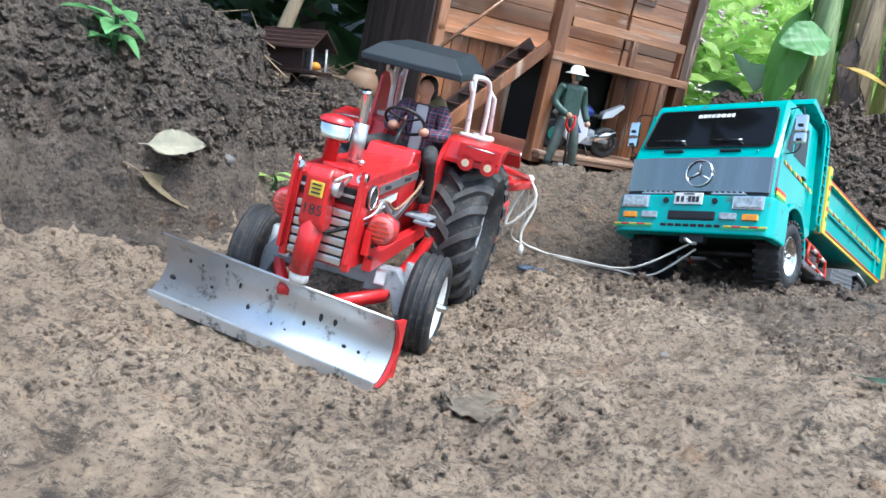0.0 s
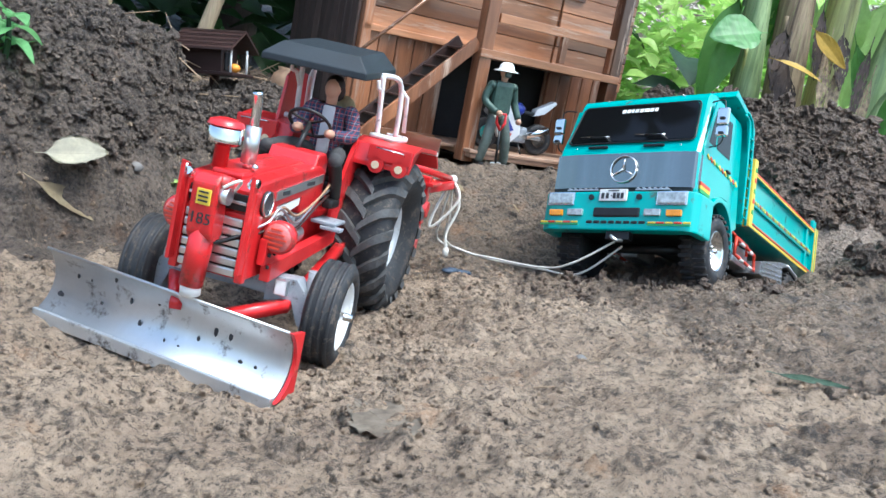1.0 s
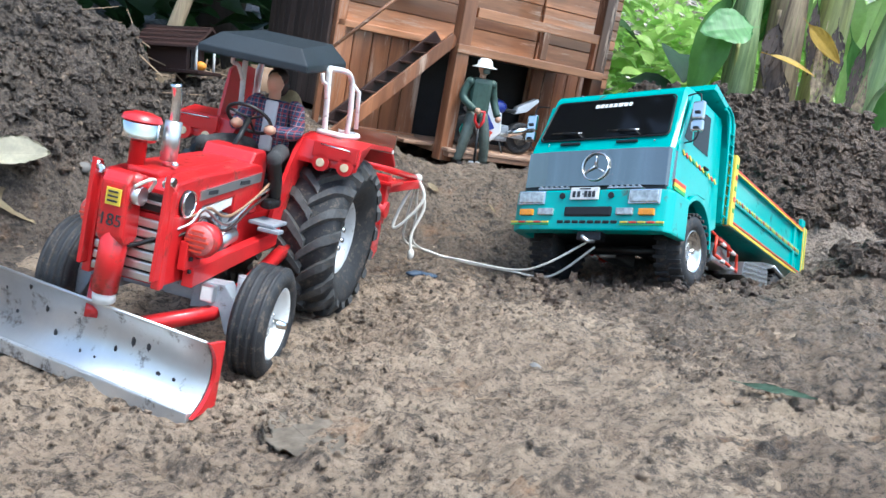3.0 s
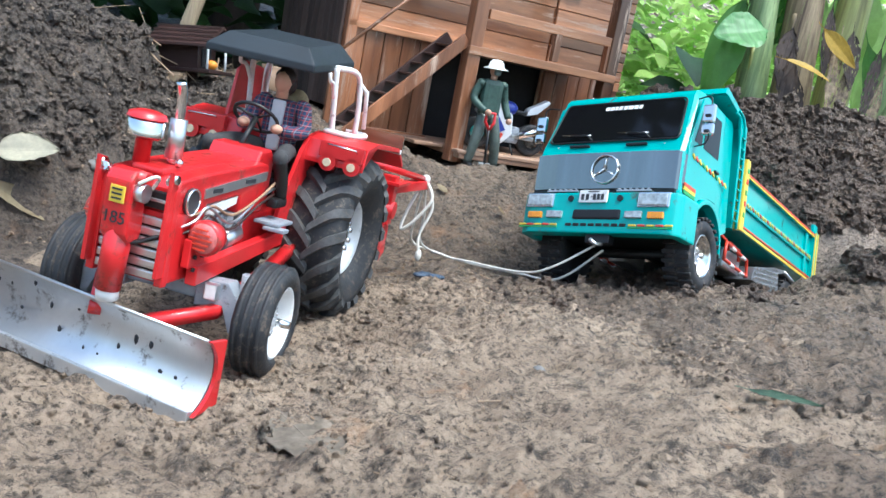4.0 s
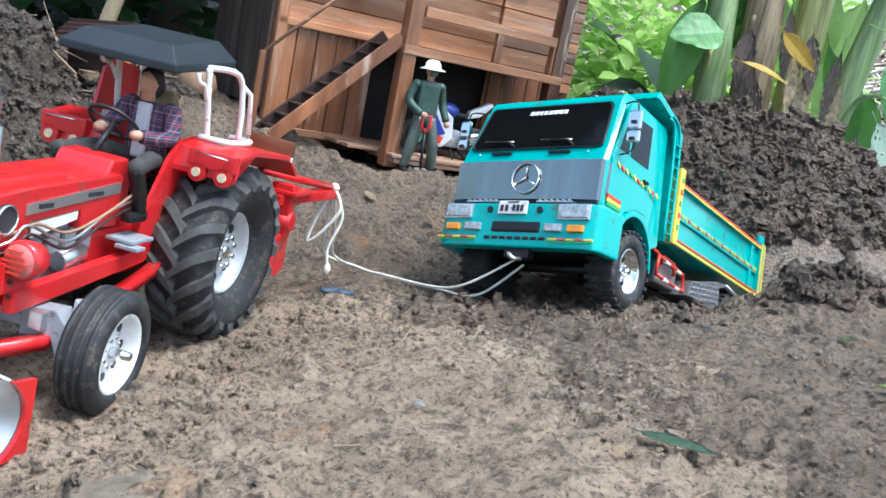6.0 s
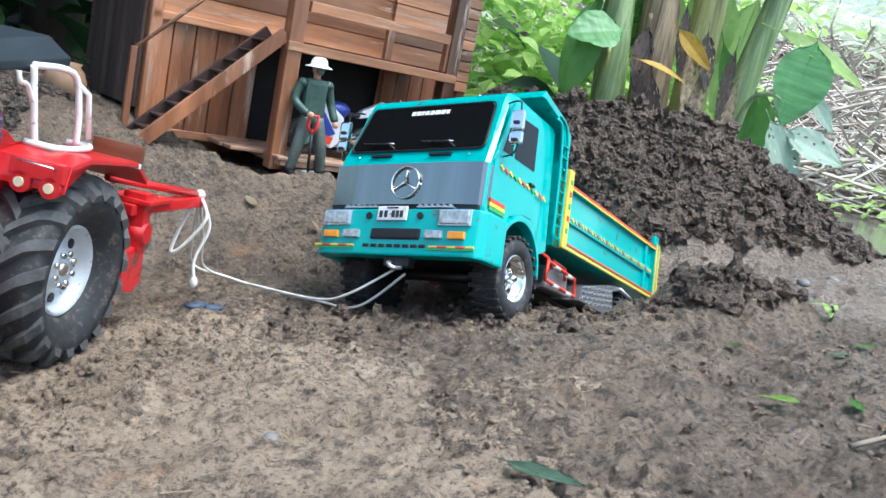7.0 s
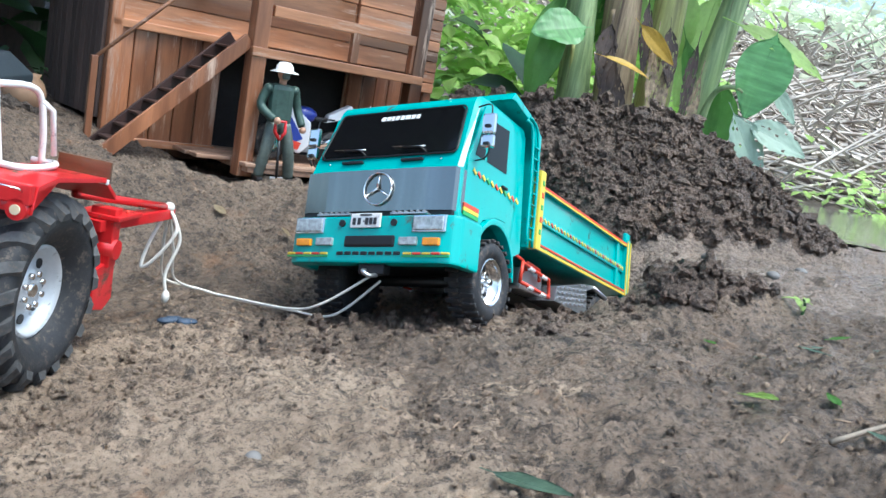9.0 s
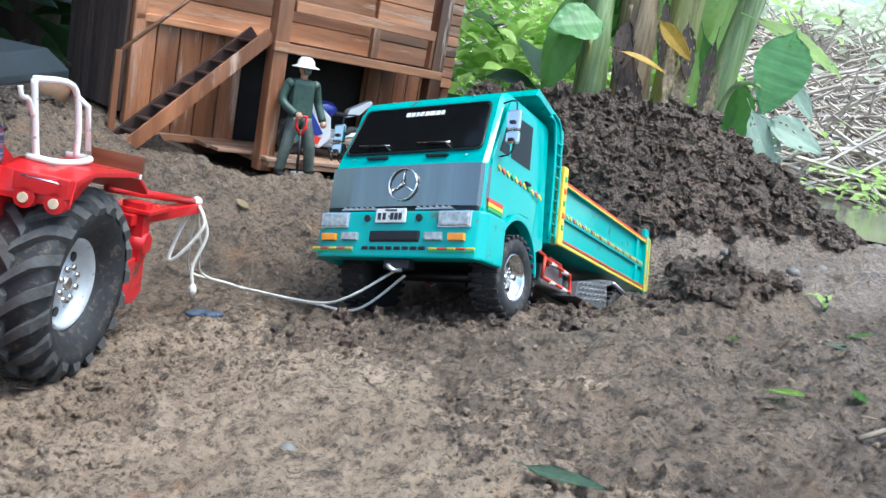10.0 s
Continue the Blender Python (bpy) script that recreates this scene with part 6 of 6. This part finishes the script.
part("jar_body", G().lathe([(0.0, 0.0), (0.022, 0.0), (0.038, 0.02), (0.043, 0.042), (0.036, 0.064), (0.026, 0.074), (0.029, 0.082), (0.024, 0.080), (0.021, 0.070), (0.0, 0.066)], Matrix.Rotation(radians(-90), 4, "Y"), 28), M["clay_pot"], jar)


def sprig(name, x, y, h, leaves, length, width, mat, label, seed, spread=0.7, base=None, lean=(0, 0), category="plant", group=""):
    """A leafy plant: stem and its leaves."""
    r = random.Random(seed)
    z = gz(x, y) if base is None else base
    p = thing(name, label, category, pose(x, y, z), group)
    top_ = Vector((lean[0], lean[1], h))
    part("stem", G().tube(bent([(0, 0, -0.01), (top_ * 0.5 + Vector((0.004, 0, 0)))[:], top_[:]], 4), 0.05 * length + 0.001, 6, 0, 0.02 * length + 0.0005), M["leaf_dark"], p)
    data = [leaf_mesh("leaf", M[mat], length=length * s_, width=width * s_, arch=0.25 + 0.2 * q, fold=0.2, seed=seed + q, rows=8, cols=3) for q, s_ in enumerate((1.0, 0.8, 0.65))]
    for i in range(leaves):
        f = 0.25 + 0.75 * (i + 1) / leaves
        o = new("leaf", data[i % 3])
        o.parent = p
        o.matrix_basis = Matrix.Translation(top_ * f) @ Matrix.Rotation(i * 2.4 + r.uniform(-0.4, 0.4), 4, "Z") @ Matrix.Rotation(r.uniform(0.1, spread), 4, "X")
    return p


sprig("leaf_seedling", -0.375, 1.06, 0.020, 3, 0.060, 0.020, "leaf_lime", "bright green leaf standing beside the tractor", 4, 1.3)
sprig("shrub", -0.530, 0.865, 0.055, 10, 0.066, 0.030, "leaf_blue", "grey-green shrub growing on the earth bank", 12, 0.5)
sprig("shrub", -0.66, 0.99, 0.10, 8, 0.050, 0.025, "leaf", "green shrub in the undergrowth on the bank", 13, 0.6)
sprig("shrub", -0.78, 0.93, 0.06, 7, 0.055, 0.024, "leaf", "green shrub at the edge of the bank", 14, 0.6)
sprig("seedling", -0.395, 1.62, 0.05, 8, 0.026, 0.012, "leaf_dark", "small dark seedling by the house", 15, 0.7)
sprig("seedling", -0.28, 1.66, 0.05, 8, 0.024, 0.012, "leaf_dark", "small dark seedling by the jar", 16, 0.7)
sprig("seedling", 0.60, 0.98, 0.018, 5, 0.022, 0.008, "leaf_lime", "tiny green sprout in wet mud", 17, 0.9)
for i, (x, y) in enumerate(((-0.62, 1.28), (-0.70, 1.15), (-0.52, 1.45))):
    solid("bank_stump", G().tube(bent([(0, 0, -0.02), (0.01, 0.0, 0.10), (0.02 + 0.02 * i, 0.02, 0.32)], 4), 0.016, 8, 0, 0.010), M["stem_brown"], "bare brown stem rising from the bank", "stem", pose(x, y, gz(x, y)), "stems on the bank")

# ---- banana plants ----
def banana(name, x, y, r, h, lean, mat, label, seed, leaves, sheaths=3):
    rr = random.Random(seed)
    z = gz(x, y) - 0.03
    p = thing(name, label, "banana plant", pose(x, y, z))
    top_ = Vector((lean[0], lean[1], h))
    trunk = part("pseudostem", G().tube(bent([(0, 0, 0), (top_ * 0.35)[:], (top_ * 0.7)[:], top_[:]], 6), r, 20, 0, r * 0.55), M[mat], p)
    for i in range(sheaths):
        a = rr.uniform(0, TAU)
        t0, t1 = rr.uniform(0.0, 0.1), rr.uniform(0.35, 0.75)
        pts = []
        for q in range(7):
            t = t0 + (t1 - t0) * q / 6
            rad = r * (1 - 0.45 * t) * (0.62 if q < 5 else 0.66 + 0.10 * (q - 4))
            pts.append(top_ * t + Vector((rad * math.cos(a + 0.25 * t), rad * math.sin(a + 0.25 * t), 0)))
        part("sheath", G().tube(bent([v[:] for v in pts], 3), r * 0.46, 10, 0, r * 0.16), M[("stem_brown", mat, "stem_black", "stem_lime")[(i + seed) % 4]], trunk)
    for at, turn, tilt_, length, width, key, droop in leaves:
        base = top_ * at
        st = part("leaf_stalk", G().tube(bent([base[:], (base + Matrix.Rotation(turn, 3, "Z") @ Vector((0, 0.04, 0.03)))[:], (base + Matrix.Rotation(turn, 3, "Z") @ Vector((0, 0.09, 0.04)))[:]], 4), 0.009, 8, 0, 0.005), M["stem"], p)
        o = new("leaf", leaf_mesh("leaf", M[key], length=length, width=width, arch=droop, fold=0.18, seed=seed * 7 + int(turn * 10), rows=18, cols=7, tear=0.25))
        o.parent = p
        o.matrix_basis = Matrix.Translation(base + Matrix.Rotation(turn, 3, "Z") @ Vector((0, 0.085, 0.04))) @ Matrix.Rotation(turn, 4, "Z") @ Matrix.Rotation(tilt_, 4, "X")
    return p


def hang_leaf(plant, base, tip, width, key, seed, face=(-0.15, -1, 0.25), tear=0.1, bow=0.12):
    """A leaf of a plant from its base to its tip, its upper side turned to a given way."""
    o_ = plant.matrix_basis.translation
    b0, t0 = Vector(base) - o_, Vector(tip) - o_
    y_ = (t0 - b0).normalized()
    z_ = Vector(face)
    z_ = (z_ - y_ * z_.dot(y_)).normalized()
    x_ = y_.cross(z_)
    L = (t0 - b0).length
    o = new("leaf", leaf_mesh("leaf", M[key], length=L, width=width, arch=bow, fold=0.16, seed=seed, rows=20, cols=7, tear=tear))
    o.parent = plant
    o.matrix_basis = Matrix(((x_.x, y_.x, z_.x, b0.x), (x_.y, y_.y, z_.y, b0.y), (x_.z, y_.z, z_.z, b0.z), (0, 0, 0, 1)))
    return o


high = lambda turn: [(0.95, turn, 0.45, 0.7, 0.2, "leaf", 0.45), (0.92, turn + 2.6, 0.35, 0.7, 0.2, "leaf", 0.5)]
b1 = banana("banana_plant", 0.592, 2.02, 0.041, 0.95, (-0.10, 0.05), "stem", "slender green banana plant behind the earth heap", 1, high(0.5), 4)
b2 = banana("banana_plant", 0.682, 2.03, 0.050, 1.10, (-0.10, 0.08), "stem_brown", "banana plant wrapped in dry brown sheaths", 2, high(2.2), 7)
b3 = banana("banana_plant", 0.756, 2.05, 0.045, 1.05, (-0.02, 0.05), "stem_lime", "yellow-green banana plant of the clump", 3, high(4.0), 5)
b4 = banana("banana_plant", 0.795, 2.01, 0.036, 0.85, (0.115, 0.0), "stem", "leaning banana shoot with large leaves", 4, high(5.2), 4)
hang_leaf(b1, (0.545, 1.95, 0.475), (0.425, 1.90, 0.447), 0.095, "leaf_blue", 31, (0.05, -0.8, 0.6), 0.0)
hang_leaf(b1, (0.490, 1.96, 0.50), (0.462, 1.93, 0.31), 0.060, "leaf", 32, (0.2, -1, 0.1), 0.0)
hang_leaf(b2, (0.582, 1.94, 0.425), (0.696, 1.92, 0.415), 0.022, "leaf_yellow", 34, (0.0, -0.6, 0.8), 0.0, 0.18)
hang_leaf(b2, (0.648, 1.94, 0.505), (0.735, 1.92, 0.435), 0.035, "leaf_yellow", 35, (-0.3, -0.9, 0.2), 0.0, 0.1)
for i_, (x_, z_, w_) in enumerate(((0.600, 0.50, 0.05), (0.615, 0.44, 0.05), (0.640, 0.40, 0.04), (0.725, 0.52, 0.04))):
    hang_leaf(b2, (x_, 1.975, z_), (x_ - 0.012 + 0.008 * i_, 1.955, z_ - 0.13), w_, "stem_black", 40 + i_, (0.2, -1, 0.0), 0.5, -0.1)
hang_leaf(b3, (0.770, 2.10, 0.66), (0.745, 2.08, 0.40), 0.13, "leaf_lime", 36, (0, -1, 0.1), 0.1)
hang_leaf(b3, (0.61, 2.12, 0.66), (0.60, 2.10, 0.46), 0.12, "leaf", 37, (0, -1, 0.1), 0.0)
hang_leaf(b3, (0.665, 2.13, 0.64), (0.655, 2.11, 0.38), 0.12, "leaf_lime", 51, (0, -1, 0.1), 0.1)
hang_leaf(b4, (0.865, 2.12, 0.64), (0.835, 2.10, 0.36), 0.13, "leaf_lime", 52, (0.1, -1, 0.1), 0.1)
hang_leaf(b4, (0.905, 2.04, 0.44), (0.870, 2.02, 0.24), 0.10, "leaf", 53, (-0.1, -1, 0.1), 0.0)
hang_leaf(b1, (0.505, 2.06, 0.56), (0.475, 2.04, 0.30), 0.09, "leaf", 54, (0.1, -1, 0.1), 0.0)
for i_, (x_, z_) in enumerate(((0.665, 0.56), (0.700, 0.50), (0.612, 0.47), (0.735, 0.45), (0.790, 0.50), (0.812, 0.44))):
    hang_leaf(b2, (x_, 1.966, z_), (x_ + 0.010 - 0.006 * i_, 1.950, z_ - 0.16 - 0.02 * (i_ % 3)), 0.030, "stem_brown" if i_ % 2 else "stem_black", 60 + i_, (0.2, -1, 0.0), 0.6, -0.08)
hang_leaf(b4, (0.938, 1.93, 0.545), (0.905, 1.90, 0.360), 0.115, "leaf_blue", 38, (-0.2, -1, 0.3), 0.0)
hang_leaf(b4, (0.858, 1.97, 0.553), (1.070, 1.90, 0.492), 0.060, "leaf_lime", 39, (-0.1, -0.7, 0.7), 0.05, 0.16)
hang_leaf(b4, (0.880, 1.92, 0.370), (0.965, 1.88, 0.235), 0.075, "leaf_pale", 44, (0.1, -1, 0.2), 0.2)
hang_leaf(b4, (0.912, 1.92, 0.350), (1.050, 1.88, 0.315), 0.075, "leaf_pale", 45, (0, -0.8, 0.5), 0.2)
hang_leaf(b4, (0.955, 1.94, 0.440), (1.028, 1.92, 0.372), 0.045, "leaf_pale", 46, (0, -0.8, 0.5), 0.1)
hang_leaf(b4, (0.850, 2.04, 0.47), (0.880, 2.00, 0.28), 0.065, "leaf", 47, (0, -1, 0.2), 0.0)
hang_leaf(b4, (0.790, 2.06, 0.52), (0.885, 2.04, 0.30), 0.055, "leaf", 48, (0, -1, 0.2), 0.0)
part("leaf_stalk", G().tube(bent([(0.03, -0.03, 0.18), (0.045, -0.06, 0.30), (0.075, -0.08, 0.325), (0.105, -0.085, 0.315)], 6), 0.0075, 8, 0, 0.004), M["stem"], b4)


# ---- undergrowth, far bank ----
def thicket(name, n_, box, size, mat, label, seed, upright=0.5):
    """Countless leaves of bushes in one mesh."""
    r = np.random.default_rng(seed)
    b = blade_leaf(1.0, 0.55, 0.3, 0.25, 4, 2, 0, seed)
    lv = np.array([v.co[:] for v in b.verts])
    b.verts.index_update()
    lf = np.array([[v.index for v in f.verts] for f in b.faces])
    b.free()
    x0, x1, y0, y1, h0, h1 = box
    vs, fs, spots = [], [], []
    centres = np.stack([r.uniform(x0, x1, max(6, n_ // 40)), r.uniform(y0, y1, max(6, n_ // 40)), r.uniform(h0, h1, max(6, n_ // 40))], 1)
    for i in range(n_):
        c = centres[r.integers(len(centres))] + r.normal(0, 1, 3) * np.array([0.09, 0.09, 0.07]) * (x1 - x0 + 0.4)
        s_ = size * r.uniform(0.5, 1.3)
        m = np.array((Matrix.Rotation(r.uniform(0, TAU), 3, "Z") @ Matrix.Rotation(r.uniform(-0.6, 1.2) * (1 - upright) + upright * 0.7, 3, "X") @ Matrix.Rotation(r.normal(0, 0.4), 3, "Y")))
        vs.append((lv * s_) @ m.T + np.array([c[0], c[1], max(0.0, c[2])]))
        spots.append(c[:2])
        fs.append(lf + i * len(lv))
    me = bpy.data.meshes.new(name)
    spots = np.array(spots)
    allv = np.array(vs)
    allv[:, :, 2] += land(spots[:, 0], spots[:, 1], False)[:, None]
    me.from_pydata(allv.reshape(-1, 3).tolist(), [], np.concatenate(fs).tolist())
    me.materials.append(M[mat])
    me.polygons.foreach_set("use_smooth", np.ones(len(me.polygons), dtype=bool))
    return tagged(new(name, me), label, "bushes", kind="stuff")


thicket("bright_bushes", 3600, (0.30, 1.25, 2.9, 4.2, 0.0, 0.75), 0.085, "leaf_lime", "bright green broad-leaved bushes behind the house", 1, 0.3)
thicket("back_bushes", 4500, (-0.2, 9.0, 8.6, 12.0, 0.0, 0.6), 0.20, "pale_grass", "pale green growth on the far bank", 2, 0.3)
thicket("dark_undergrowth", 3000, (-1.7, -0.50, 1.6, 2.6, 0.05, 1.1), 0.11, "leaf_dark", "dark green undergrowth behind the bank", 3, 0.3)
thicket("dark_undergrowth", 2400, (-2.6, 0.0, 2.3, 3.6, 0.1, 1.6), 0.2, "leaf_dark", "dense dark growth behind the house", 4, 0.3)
# unseen tree, added to carry the leaves that shade house and bank
tree = thing("added_shade_tree", "unseen dark-barked tree added to shade the house", "tree", pose(-0.72, 2.28, gz(-0.72, 2.28) - 0.03))
trunk_part = part("trunk", G().tube(bent([(0, 0, 0), (0.02, 0.01, 0.4), (-0.02, 0.0, 0.85), (0.03, -0.05, 1.35)], 6), 0.075, 14, 0, 0.03), M["stem_black"], tree)
for i, (dx_, dy_, dz_) in enumerate(((0.55, -0.45, 1.15), (-0.55, -0.35, 1.2), (0.25, 0.35, 1.3), (0.35, -0.75, 1.05), (-0.35, 0.3, 1.15))):
    part("limb", G().tube(bent([(0, 0, 0.55 + 0.09 * i), (dx_ * 0.4, dy_ * 0.4, dz_ * 0.8), (dx_, dy_, dz_)], 6), 0.03, 10, 0, 0.008), M["stem_black"], trunk_part)
# leaves out of view that keep light off the house end and bank
thicket("overhanging_branches", 1300, (-1.5, 0.0, 1.45, 2.7, 0.75, 1.35), 0.16, "leaf_dark", "unseen dark branches added to shade the house and bank", 6, 0.2)
thicket("right_bushes", 420, (3.3, 5.2, 5.0, 5.9, 0.0, 0.15), 0.09, "leaf_lime", "low green weeds at the pond edge", 5, 0.3)


def litter(name, n_, box, lmin, lmax, r_, mat, label, seed):
    """Countless dead stalks lying crosswise."""
    r = np.random.default_rng(seed)
    vs, fs = [], []
    xs, ys = r.uniform(box[0], box[1], n_), r.uniform(box[2], box[3], n_)
    zs = land(xs, ys, False) + r.uniform(0.0, box[4], n_)
    for x, y, z in zip(xs, ys, zs):
        a, e = r.uniform(0, math.pi), r.normal(0, 0.35)
        d_ = np.array([math.cos(a) * math.cos(e), math.sin(a) * math.cos(e) * 0.6, math.sin(e)]) * r.uniform(lmin, lmax) / 2
        side = np.array([-d_[1], d_[0], 0.0])
        side /= np.linalg.norm(side) + 1e-9
        q = r_ * r.uniform(0.4, 1.4)
        up = np.array([0, 0, 1.0])
        c = np.array([x, y, z])
        k_ = len(vs)
        for s_, f in ((-1, 1.0), (1, 0.6)):
            for o in (side, up, -side, -up):
                vs.append(c + s_ * d_ + o * q * f)
        fs += [[k_ + j, k_ + (j + 1) % 4, k_ + 4 + (j + 1) % 4, k_ + 4 + j] for j in range(4)]
    me = bpy.data.meshes.new(name)
    me.from_pydata([v.tolist() for v in vs], [], fs)
    me.materials.append(M[mat])
    return tagged(new(name, me), label, "dead stalks", kind="stuff")


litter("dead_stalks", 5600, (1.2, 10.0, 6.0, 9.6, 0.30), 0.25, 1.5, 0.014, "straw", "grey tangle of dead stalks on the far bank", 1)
litter("root_litter", 500, (-1.2, -0.4, 1.15, 2.0, 0.02), 0.03, 0.12, 0.0011, "leaf_brown", "brown stalks and roots strewn on the bank", 2)
litter("soil_litter", 260, (-0.5, 0.9, 0.4, 1.4, 0.001), 0.004, 0.022, 0.0006, "leaf_brown", "fine dead stalks strewn on the soil", 3)

# ---- pond ----
pw = bmesh.new()
bmesh.ops.create_grid(pw, x_segments=40, y_segments=16, size=1)
for v in pw.verts:
    v.co = Vector((4.9 + v.co.x * 4.2, 4.05 + v.co.y * 2.25, 0.0004 * noise.noise(v.co * 30)))
solid("pond", G().take(pw, None, 0, True), M["water"], "shallow muddy pond below the far bank", "water", pose(0, 0, gz(2.2, 2.3) + 0.034), kind="structure")
